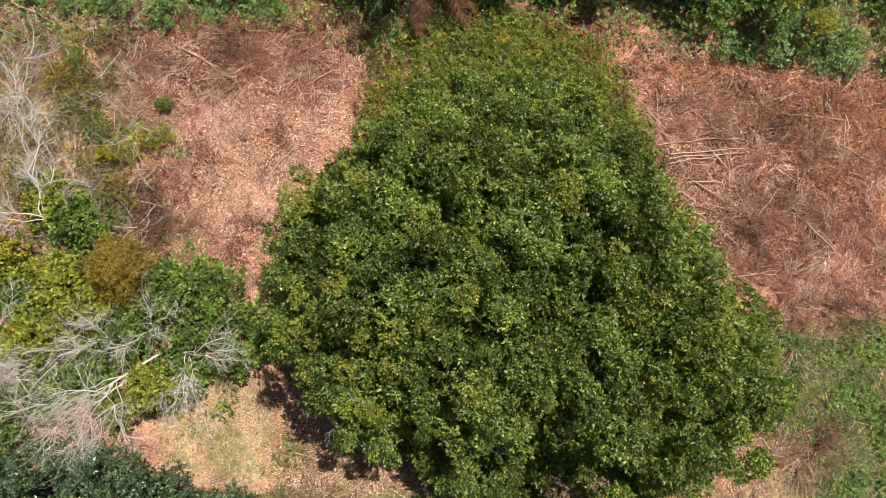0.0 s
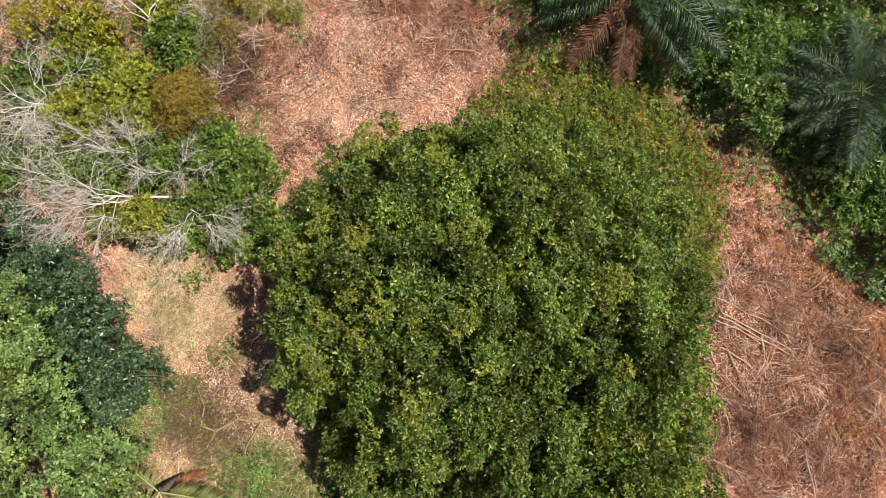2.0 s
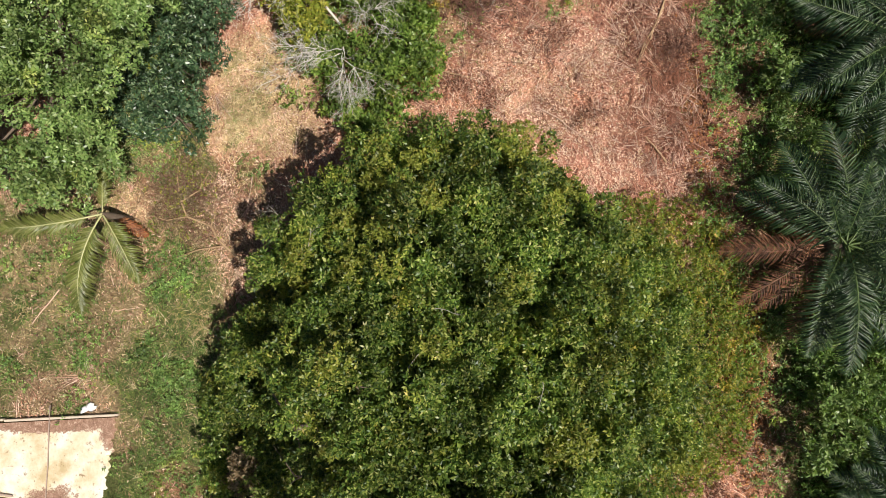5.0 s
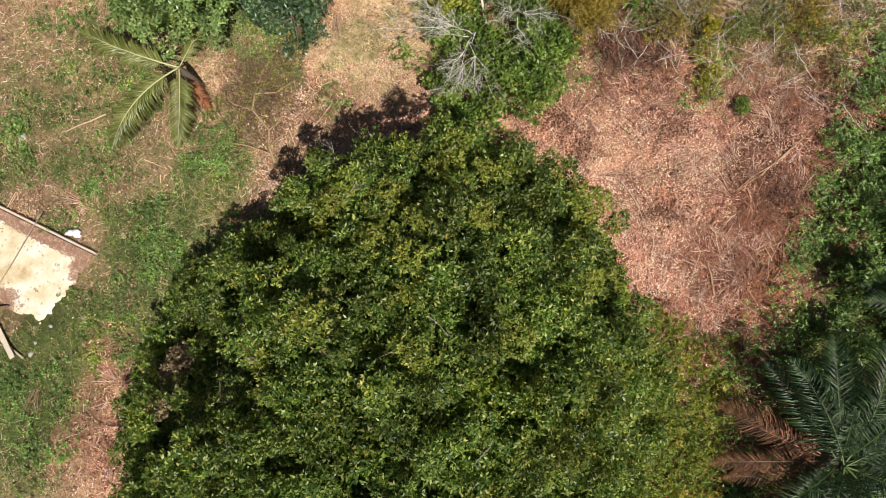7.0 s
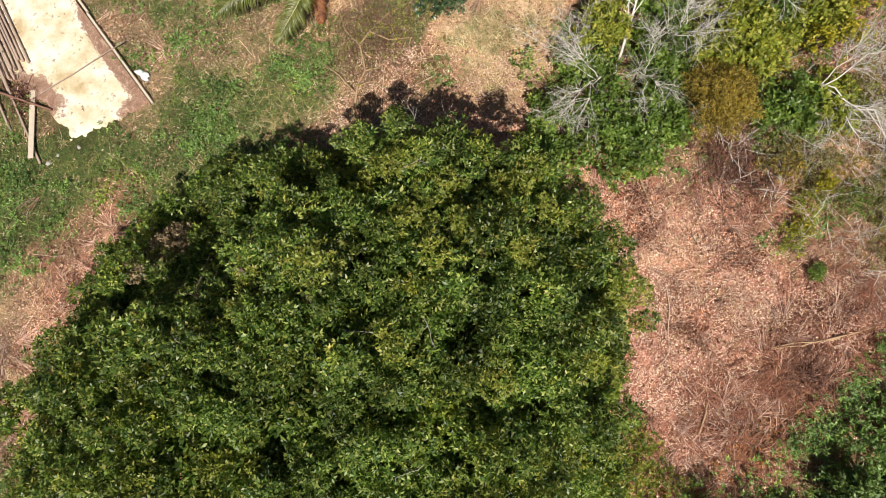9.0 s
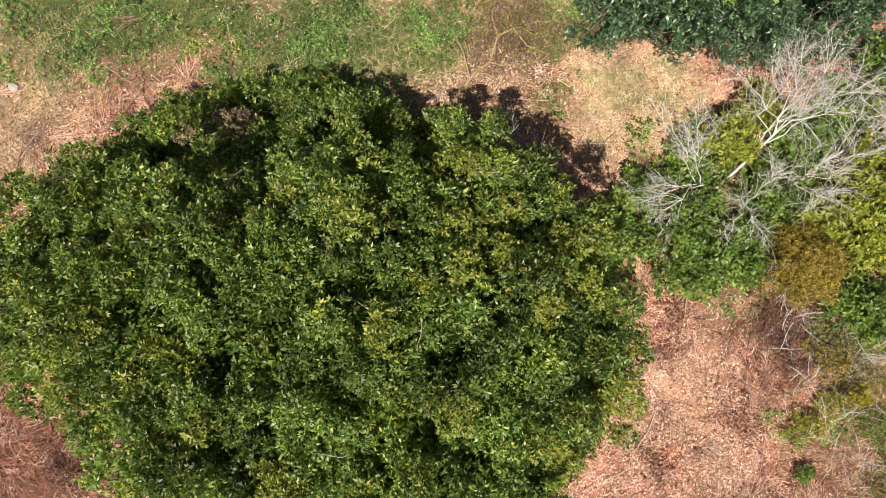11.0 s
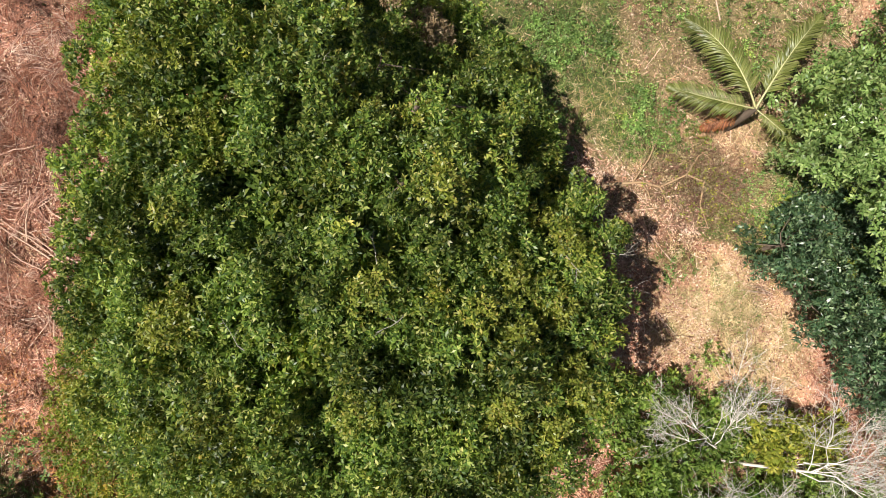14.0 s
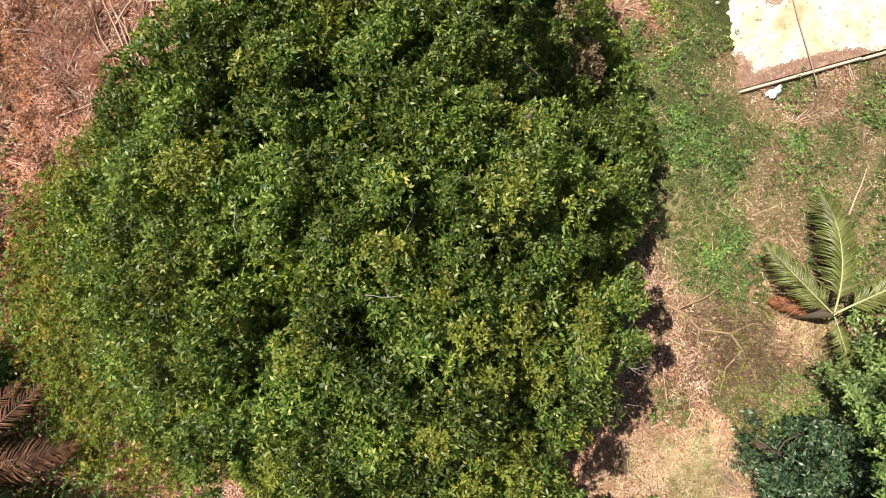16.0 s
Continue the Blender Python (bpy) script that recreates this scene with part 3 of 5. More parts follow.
def lobed_tree(name, label, x0, y0, radius, height, mat, rng, leaf, lobes=26, density=24, edge=None, low=2.2, more=()):
    """A taller tree: big rounded lobes with deep gaps between them, each made of small clumps."""
    t = thing(name, label, "tree", at=pose(x0, y0, 0))

    def size(x, y):
        return rng.uniform(0.7, 1.25) * min(1.0, 0.25 + radius / 4) if math.hypot(x, y) < radius * 0.92 and (edge is None or edge(x + x0, y + y0)) else 0

    cs, rs, segs = [], [], []
    hub = height * 0.4
    for x, y, r in [(0.0, 0.0, min(1.0, radius * 0.5))] * (edge is None) + poisson(rng, lobes, (-radius, -radius, radius, radius), size, 0.6 if radius > 3 else 0.8) + list(more):
        top = low + (height - low) * math.sqrt(max(0, 1 - (math.hypot(x, y) / radius) ** 2)) + rng.normal(0, 0.6 if radius > 3 else 0.8)
        c0 = np.array([x, y, top - 0.8 * r])
        segs.append(([(0, 0, hub), c0 * 0.5 + [0, 0, hub * 0.5 - 0.3], c0], [0.025 * radius ** 0.7, 0.018 * radius ** 0.7, 0.01]))
        for _ in range(int(10 * r * r) + 4):
            d = unit(rng.normal(0, 1, 3))
            d[2] = abs(d[2]) * 1.3 - 0.3
            cs.append(c0 + unit(d) * r * rng.uniform(0.65, 1.0) * [1, 1, 0.85])
            rs.append(rng.uniform(0.24, 0.42) * min(1.0, 0.5 + radius / 8))
            if rng.uniform() < 0.35 and top > 3:
                cs.append(c0 + unit(d) * r * 0.8 - [0, 0, rng.uniform(0.8, 1.6)])
                rs.append(0.4)
    P, N = clumped(np.array(cs), rs, rng, density, 0.8, -0.2)
    tagged(part("crown", mesh_np(name + "_crown", *rosettes(P, N, rng, 6, leaf[0], leaf[1], 0.95, 0.15, True), mat), t), kind="stuff")
    part("trunk", mesh_np(name + "_trunk", *tubes([([(0, 0, -0.1), (0.03, 0, hub * 0.5), (0, 0, hub + 0.2)], [0.05 + 0.03 * radius, 0.04 + 0.025 * radius, 0.03 + 0.012 * radius])], 9), BARK), t)
    for sg in segs:
        part("limb", mesh_np(name + "_limb", *tubes([sg], 5), BARK), t)
    return t


def build_neighbours():
    rng = np.random.default_rng(23)
    lobed_tree("shade_tree", "bright green tree with rounded clumps of glossy leaves", -9.6, -15.3, 6.2, 6.4, BRIGHT, rng, (0.15, 0.064), 60, 32,
               lambda x, y: y < -12.4 + 0.3 * (-7 - x) and x < -5.3, 4.0, ((4.3, 1.9, 0.9), (4.1, 0.4, 1.0), (3.4, 2.6, 0.9), (4.0, -1.2, 0.9)))
    lobed_tree("shade_tree", "bright green tree with rounded clumps of glossy leaves", -16.2, -13.8, 4.6, 6.2, BRIGHT, rng, (0.15, 0.064), 30, 30,
               lambda x, y: y < -11.4, 3.2)
    for x, y, r, h in ((-8.2, -11.3, 1.0, 2.8), (-9.7, -10.6, 1.15, 3.2), (-11.4, -10.1, 1.1, 2.9), (-13.0, -9.6, 1.15, 3.1), (-14.6, -9.9, 1.1, 3.3), (-16.1, -9.9, 1.1, 3.5)):
        lobed_tree("dark_tree", "low tree with dark bluish-green glossy leaves", x, y, r, h, BLUISH, rng, (0.17, 0.06), 9, 24, None, 1.0)
    green, yellow = "fresh green leafy bush on dry ground", "sparse yellow-green bush under bare branches"
    for x, y, r, h, mt, lab in ((-9.9, -2.6, 1.6, 2.2, GREENBUSH, green), (-8.5, -4.9, 1.0, 1.4, GREENBUSH, green), (-10.2, -3.9, 1.2, 1.9, GREENBUSH, green),
                                (-10.7, -5.7, 1.2, 1.5, GREENBUSH, green), (-11.7, -6.2, 1.15, 2.1, YELLOWBUSH, yellow), (-7.6, -4.2, 0.9, 1.2, GREENBUSH, green), (-8.3, -3.2, 0.9, 1.3, GREENBUSH, green),
                                (-13.4, -4.2, 1.4, 1.6, GREENBUSH, green), (-15.7, -2.7, 1.5, 2.3, YELLOWBUSH, yellow), (-12.2, -3.2, 1.0, 1.5, GREENBUSH, green),
                                (-16.6, -4.6, 1.5, 2.2, YELLOWBUSH, yellow), (-15.7, 0.1, 1.3, 1.6, GREENBUSH, green), (-18.4, -2.0, 1.5, 2.0, YELLOWBUSH, yellow),
                                (-18.0, -8.0, 1.4, 1.8, GREENBUSH, green), (-17.0, 0.9, 1.3, 1.4, YELLOWBUSH, yellow), (-14.7, -5.9, 1.3, 1.3, GREENBUSH, green), (-13.2, -7.4, 1.0, 1.2, YELLOWBUSH, yellow), (-16.4, -6.8, 1.3, 1.4, GREENBUSH, green), (-11.8, -2.0, 0.9, 1.3, GREENBUSH, green), (-14.6, -3.3, 1.2, 1.7, YELLOWBUSH, yellow), (-17.4, -3.2, 1.2, 1.7, GREENBUSH, green), (-19.3, -5.0, 1.4, 1.6, GREENBUSH, green)):
        leafy("bush", lab, "bush", pose(x, y, 0), r, h, mt, rng, 16, 19, (0.19, 0.082), 8, 0.3)
    for x, y, r, h in ((-19.8, -1.7, 0.8, 2.6), (-18.6, -0.9, 0.6, 2.3), (-17.7, -1.3, 0.5, 2.2), (-20.6, -3.0, 0.7, 2.3), (-15.0, 3.0, 0.4, 1.2), (-13.5, 3.9, 0.45, 0.6), (13.0, 11.6, 0.9, 2.8), (14.6, 10.6, 0.7, 2.2), (-16.9, -4.4, 0.4, 2.3)):
        leafy("golden_shrub", "slender shrub with bright golden yellow leaves", "shrub", pose(x, y, 0), r, h, GOLD, rng, 10, 16, (0.14, 0.065), 7, 0.4)
    for x, y, r in ((12.9, -2.4, 0.8), (13.4, -1.7, 0.5), (13.3, -3.3, 0.6)):
        leafy("browned_bush", "small bush with green and browned leaves", "bush", pose(x, y, 0), r, 1.1, VINE, rng, 12, 22, (0.13, 0.055), 7, 0.3)
    leafy("ochre_bush", "rounded bush with rusty ochre leaves", "bush", pose(-13.5, -1.7, 0), 1.45, 2.5, OCHRE, rng, 26, 44, (0.1, 0.034), 9, 0.3)
    for x, y, r, mt in ((-17.2, 6.3, 1.3, OCHRE), (-16.6, 5.0, 1.1, SCRUBLEAF), (-15.7, 4.3, 0.8, GREENBUSH), (-13.0, 4.0, 0.7, YELLOWBUSH), (-14.2, 3.3, 0.6, YELLOWBUSH),
                        (-17.9, 1.5, 1.3, SCRUBLEAF), (-14.6, 1.2, 1.0, SCRUBLEAF), (-15.3, 2.2, 0.9, SCRUBLEAF), (-12.9, 5.5, 0.35, GREENBUSH), (-16.0, 1.0, 0.9, GREENBUSH)):
        leafy("scrub_bush", "low sparse bush of small olive and ochre leaves", "bush", pose(x, y, 0), r, 0.5 + 0.4 * r, mt, rng, 14, 24, (0.1, 0.042), 8, 0.25)
    scrub = []
    for x, y, r in poisson(rng, 110, (-23, -8, -13.4, 8.5), lambda x, y: rng.uniform(0.5, 1.1) if x < -14.2 - 0.25 * max(0, y - 3) else 0, 0.6):
        if len(scrub) < 8:
            mt = [SCRUBLEAF, YELLOWBUSH, SCRUBLEAF, GREENBUSH, OCHRE, VINE, SCRUBLEAF, SCRUBLEAF][len(scrub)]
            scrub.append(leafy("scrub_bush", "low sparse bush of small olive and ochre leaves", "bush", pose(x, y, 0), 0.85, 0.9, mt, rng, 11, 17, (0.1, 0.042), 7, 0.25, "scrub"))
        else:
            sc = r / 0.85
            copy_thing(scrub[int(rng.integers(0, 8))], pose(x, y, 0, 0, 0, rng.uniform(0, 360)) @ Matrix.Diagonal((sc, sc, sc * rng.uniform(0.7, 1.3), 1)))
    # the green thicket along the clearing
    # dark leaves added to make the deep shade in the gap between the trees
    rows = poisson(rng, 620, (-18, -17.0, -5.6, -8.6), lambda x, y: 0.3 if x < -7.8 and -16.6 + 0.3 * (-7 - x) < y < -11.9 + 0.3 * (-7 - x) else 0, 0.55)
    cs = np.array([(x, y, rng.uniform(0.1, 0.8)) for x, y, r in rows])
    P, N = clumped(cs, np.full(len(cs), 0.42), rng, 15, 0.8, -0.2)
    tagged(new("shade_fill_leaves", mesh_np("shade_fill_leaves", *rosettes(P, N, rng, 7, 0.15, 0.065, 0.95, 0.15, True), BLUISH)), "dark leaves added to deepen the shade between the trees", "undergrowth", kind="stuff")
    for x, y, r in ((3.8, 12.4, 0.9), (4.9, 12.9, 0.8), (3.0, 13.4, 0.8), (5.4, 11.7, 0.7), (9.2, 12.0, 0.8), (-6.2, 12.2, 0.8), (-8.8, 11.8, 0.8), (11.0, 12.8, 0.9)):
        leafy("pale_shrub", "upright shrub with whorls of pale green leaves", "shrub", pose(x, y, 0), r, 2.3, BRIGHT, rng, 14, 18, (0.2, 0.075), 7, 0.45)
    kinds = [leafy("thicket_shrub", "leafy green shrub in a dense thicket", "shrub", pose(0, 60 + 4 * k, 0), 1.15, 1.2 + 0.25 * k, SHRUB, rng, 14, 19, (0.14 + 0.012 * k, 0.065), 7, 0.3, "thicket") for k in range(6)]

    def size(x, y):
        edge = 10.6 if x > -5 else (10.3 if x > -7.5 else 8.9)
        edge = max(8.7, edge - 0.3 * (x - 6)) if x > 6 else edge
        if y < edge + 0.75 or math.hypot(x + 2, y - 12.6) < 2.2 or math.hypot(x - 7.6, y - 14.8) < 1.0:
            return 0
        return 0.8 if y < edge + 2 else 1.1

    spots = poisson(rng, 190, (-24, 8, 24, 22), size, 0.52)
    for k, (x, y, r) in enumerate(spots):
        m = pose(x, y, -0.05, 0, 0, rng.uniform(0, 360))
        sc = r / 1.1 * rng.uniform(0.85, 1.25)
        if k < 6:
            kinds[k].matrix_basis = m
        else:
            copy_thing(kinds[k % 6], m @ Matrix.Diagonal((sc, sc, sc * rng.uniform(0.7, 1.2) * (0.5 if r < 1 else 1), 1)))


build_neighbours()


# ---- palms ----
def frond_mesh(name, rng, length, width, arch, rise, mat, pairs=46, droop=0.5, vee=0.5, curl=0.0, lw=0.034, ragged=0.15, lean=0.0):
    """One feather frond along +x: the rachis, and leaflets on both sides. Returns two meshes."""
    s = np.linspace(0, 1, 14)
    pts = np.stack([length * s * np.cos(arch * s * 0.5), curl * s ** 2, length * (rise * s - arch * 0.55 * s ** 2)], -1)
    rach = mesh_np(name + "_rachis", *tubes([(pts, np.linspace(0.034, 0.006, 14) * (length / 4) * (1.2 if mat is COCO else 1.0))], 5), RACHIS if mat is PALM else DEAD_RACHIS if mat in (PALMDEAD, COCODEAD) else PALE_RACHIS)
    si = np.linspace(0.13, 0.985, pairs)
    O = np.stack([np.interp(si, s, pts[:, k]) for k in range(3)], -1)
    T = unit(np.stack([np.interp(si, s, np.gradient(pts[:, k])) for k in range(3)], -1))
    out = []
    for side in (1, -1):
        S = unit(np.cross([0, 0, 1.0], T)) * side
        U = np.cross(T, S * side)
        ll = width * np.sin(np.clip(si * 0.9 + 0.13, 0, 1) * math.pi) ** 0.6 * rng.uniform(1 - ragged, 1.1, pairs)
        D = unit(S + T * (0.45 + lean + 0.5 * si[:, None]) + U * vee * rng.uniform(0.3, 1.1, (pairs, 1)) + rng.normal(0, 0.13, (pairs, 3)))
        w = lw * (width / 1.0) ** 0.5 * np.ones(pairs)
        W3 = unit(np.cross(D, U))
        a = O
        b = O + D * ll[:, None] * 0.5
        g = np.array([0, 0, -1.0])
        c = b + unit(D + g * droop) * ll[:, None] * 0.3
        d = c + unit(D + g * droop * 2.6) * ll[:, None] * 0.25
        V = []
        for p_, k_ in ((a, 0.5), (b, 1.0), (c, 0.8), (d, 0.12)):
            hw = W3 * w[:, None] * k_ * 0.5
            V += [p_ + hw + U * w[:, None] * 0.25, p_, p_ - hw + U * w[:, None] * 0.25]
        V = np.stack(V, 1).reshape(-1, 3)
        i = np.arange(pairs)[:, None] * 12
        Q = np.concatenate([i + [r * 3 + q, r * 3 + q + 1, r * 3 + q + 4, r * 3 + q + 3] for r in range(3) for q in range(2)], 0)
        out.append((V, Q))
    return rach, mesh_np(name + "_leaflets", *join(out), mat)


def put_frond(palm, meshes, base, turn, tilt, scale=1.0, label=""):
    f = part("frond", meshes[0], palm, label, Matrix.Translation(base) @ pose(0, 0, 0, 0, tilt, turn) @ Matrix.Scale(scale, 4))
    tagged(part("foliage", meshes[1], f), kind="stuff")
    return f


def build_palms():
    rng = np.random.default_rng(5)
    green = [frond_mesh("oil_frond", rng, 4.6, 1.08, 0.6, 0.35, PALM, 58, 0.9, 0.45, c, 0.044) for c in (-0.6, 0.0, 0.6)]
    young = [frond_mesh("oil_frond_young", rng, 3.4, 0.75, 0.25, 0.55, PALM, 46, 0.45, 0.6, c, 0.042) for c in (-0.2, 0.2)]
    dead = [frond_mesh("oil_frond_dead", rng, 4.4, 0.85, 0.5, 0.2, PALMDEAD, 50, 0.9, 0.3, c, 0.043, 0.35) for c in (-0.4, 0.4)]
    for px, py, pz, seed, deads in ((-2.0, 12.75, 2.4, 1, (232, 261, 274, 295, 314, 331, 60)), (7.6, 14.8, 1.8, 2, (100, 20)), (-9.5, 15.8, 2.2, 4, (250,))):
        r2 = np.random.default_rng(seed)
        p = thing("oil_palm", "oil palm with dark green fronds and rusty dead ones below", "palm", at=pose(px, py, 0))
        part("trunk", mesh_np("palm_trunk", *tubes([([(0, 0, -0.1), (0.02, 0, pz * 0.5), (0, 0, pz), (0, 0, pz + 0.3)], [0.36, 0.32, 0.34, 0.12])], 12), BARK), p)
        for k in range(25):
            a = (k * 137.5 + r2.uniform(-9, 9)) % 360
            if seed == 1 and 244 < a < 312:
                continue
            put_frond(p, green[k % 3], (0, 0, pz + 0.02 * k), a, r2.uniform(8, 16) - k * 0.75, r2.uniform(0.88, 1.08) * (0.74 if seed == 2 else 1.0))
        for k in range(8):
            if seed == 1 and 262 < (k * 137.5 + 40) % 360 < 292:
                continue
            put_frond(p, young[k % 2], (0, 0, pz + 0.1), k * 137.5 + 40, r2.uniform(-30, -8), r2.uniform(0.75, 1.0))
        for k, a in enumerate(deads):
            put_frond(p, dead[k % 2], (0, 0, pz - 0.25), a, r2.uniform(10, 18), r2.uniform(0.78, 0.98), "rusty brown dead frond")
    coco = [frond_mesh("coconut_frond", rng, 3.5, 0.95, 0.75, 0.45, COCO, 120, 1.3, v, c, 0.042, 0.4, 0.3) for c, v in ((-0.7, 0.5), (0.7, 0.3))]
    brown = frond_mesh("coconut_frond_dead", rng, 2.4, 0.65, 0.35, 0.1, COCODEAD, 56, 0.7, 0.2, 0.3, 0.05)
    p = thing("coconut_palm", "young coconut palm with a few long yellow-green fronds", "palm", at=pose(-4.5, -13.75, 0))
    part("trunk", mesh_np("coconut_trunk", *tubes([([(0, 0, -0.1), (0, 0.02, 0.7), (0, 0, 1.6), (0, 0, 2.2)], [0.2, 0.15, 0.13, 0.06])], 10), BARK), p)
    for k, (a, ti, sc) in enumerate(((-73, 0, 1.14), (-23, 1, 1.12), (37, 6, 0.88), (171, 8, 0.6))):
        put_frond(p, coco[k % 2], (0, 0, 2.1), a, ti, sc)
    put_frond(p, brown, (0, 0, 1.2), 46, 22, 0.58, "reddish brown dead frond")


build_palms()


# ---- dead trees and fallen branches ----
DARKTWIG = plain_mat("dark_twig", (0.13, 0.062, 0.042), (0.3, 0.16, 0.11), 4, 0.85, 0.3, 0.01, 0.3)
def reach(rng, a, b, radius, out, twigs=10, sag=0.0, spread=0.55, depth=1, twig_len=0.9):
    """A crooked bare limb from a to b, with side twigs that fan out along it."""
    a, b = np.array(a, float), np.array(b, float)
    n = 7
    s = np.linspace(0, 1, n)[:, None]
    d = b - a
    L = np.linalg.norm(d)
    pts = a + d * s + rng.normal(0, 0.06 * L, (n, 3)) * np.sin(s * math.pi) + [0, 0, sag] * np.sin(s * math.pi)
    out.append((pts, np.linspace(radius, radius * 0.3, n)))
    for _ in range(twigs):
        k = rng.integers(2, n)
        limb(rng, pts[k], unit(d / L + rng.normal(0, spread, 3) * [1, 1, 0.6]), twig_len * rng.uniform(0.5, 1.1), max(0.008, radius * 0.3), depth, out, 0.14, (2, 4), 0.65, 0.0, 0.4)


def dead_tree(label, base, stem_top, tips, radius, mat, seed, twigs=12, twig_len=0.9, name="dead_tree"):
    rng = np.random.default_rng(seed)
    t = thing(name, label, "tree" if name == "dead_tree" else "branch", at=pose(*base))
    b = np.array(base, float)
    top = np.array(stem_top, float) - b
    part("trunk", mesh_np("dead_trunk", *tubes([(np.array([[0, 0, -0.1], top * 0.35 + [0.05, 0.04, 0.05], top * 0.7, top]), [radius * 1.1, radius * 0.95, radius * 0.8, radius * 0.6])], 8), mat), t)
    for tip in tips:
        segs = []
        reach(rng, top * rng.uniform(0.62, 1.0) + rng.normal(0, 0.03, 3), np.array(tip, float) - b, radius * rng.uniform(0.26, 0.4), segs, int(twigs * 1.45), 0.1, 0.6, 2, twig_len * 1.3)
        part("limb", mesh_np("dead_limb", *tubes(segs, 5), mat), t)
    return t


dead_tree("leafless pale grey tree leaning over bushes", (-11.6, -4.8, 0), (-13.2, -6.3, 1.8),
          [(-15.9, -7.6, 2.1), (-14.4, -8.8, 1.9), (-13.2, -8.9, 2.2), (-12.4, -8.2, 1.9), (-15.2, -8.6, 2.3), (-14.9, -7.3, 1.7), (-16.4, -7.5, 2.0), (-13.8, -8.2, 2.3)], 0.055, DEADWOOD, 41, 13, 0.95)
dead_tree("leafless pale grey shrub with a fan of twigs", (-10.5, -4.6, 0), (-10.5, -4.9, 1.5),
          [(-8.1, -5.0, 1.6), (-10.6, -7.3, 1.7), (-9.4, -7.2, 1.8), (-9.1, -3.7, 1.5), (-8.6, -4.5, 1.9), (-10.0, -6.6, 2.2), (-11.2, -6.9, 1.6)], 0.042, DEADWOOD, 42, 13, 0.7)
dead_tree("leafless pale grey shrub in green bushes", (-13.9, -4.6, 0), (-13.8, -4.5, 1.4),
          [(-14.6, -5.0, 1.9), (-13.0, -4.9, 1.8), (-13.9, -3.6, 1.9), (-17.1, -5.8, 1.7), (-16.2, -5.2, 2.2), (-14.5, -3.9, 2.1)], 0.036, DEADWOOD, 43, 11, 0.75)
dead_tree("leafless pale grey shrub in green bushes", (-12.1, -3.6, 0), (-12.0, -4.1, 1.4),
          [(-11.6, -4.2, 1.8), (-12.3, -2.6, 1.7), (-10.8, -3.2, 2.0), (-12.6, -4.8, 2.1)], 0.036, DEADWOOD, 44, 9, 0.65)
dead_tree("thick bleached dead tree with broken crooked limbs", (-16.9, -0.5, 0), (-17.0, 0.2, 1.2),
          [(-16.7, 2.4, 1.3), (-17.6, 3.8, 1.6), (-18.4, 4.7, 1.5), (-18.9, -0.4, 1.7), (-20.2, 0.4, 2.1), (-16.0, 1.8, 1.0), (-18.6, 6.3, 1.5)], 0.075, DEADWOOD, 45, 15, 0.9)
dead_tree("leafless pale grey tree over yellow bushes", (-17.3, -4.3, 0), (-18.2, -5.4, 1.6),
          [(-19.4, -7.0, 2.0), (-19.9, -5.6, 2.2), (-18.5, -7.2, 1.9), (-17.6, -7.0, 2.0), (-16.6, -6.3, 2.1), (-20.3, -7.4, 1.8), (-19.0, -3.9, 2.3), (-17.3, -3.2, 2.0)], 0.055, DEADWOOD, 47, 10, 0.8)
dead_tree("leafless pale dead shrub over straw", (-18.8, 5.0, 0), (-18.6, 5.4, 1.0),
          [(-18.2, 7.4, 1.2), (-19.6, 7.0, 1.3), (-19.8, 5.0, 1.0), (-17.5, 4.4, 1.0), (-19.4, 3.6, 1.2)], 0.04, DEADWOOD, 46, 10, 0.8)


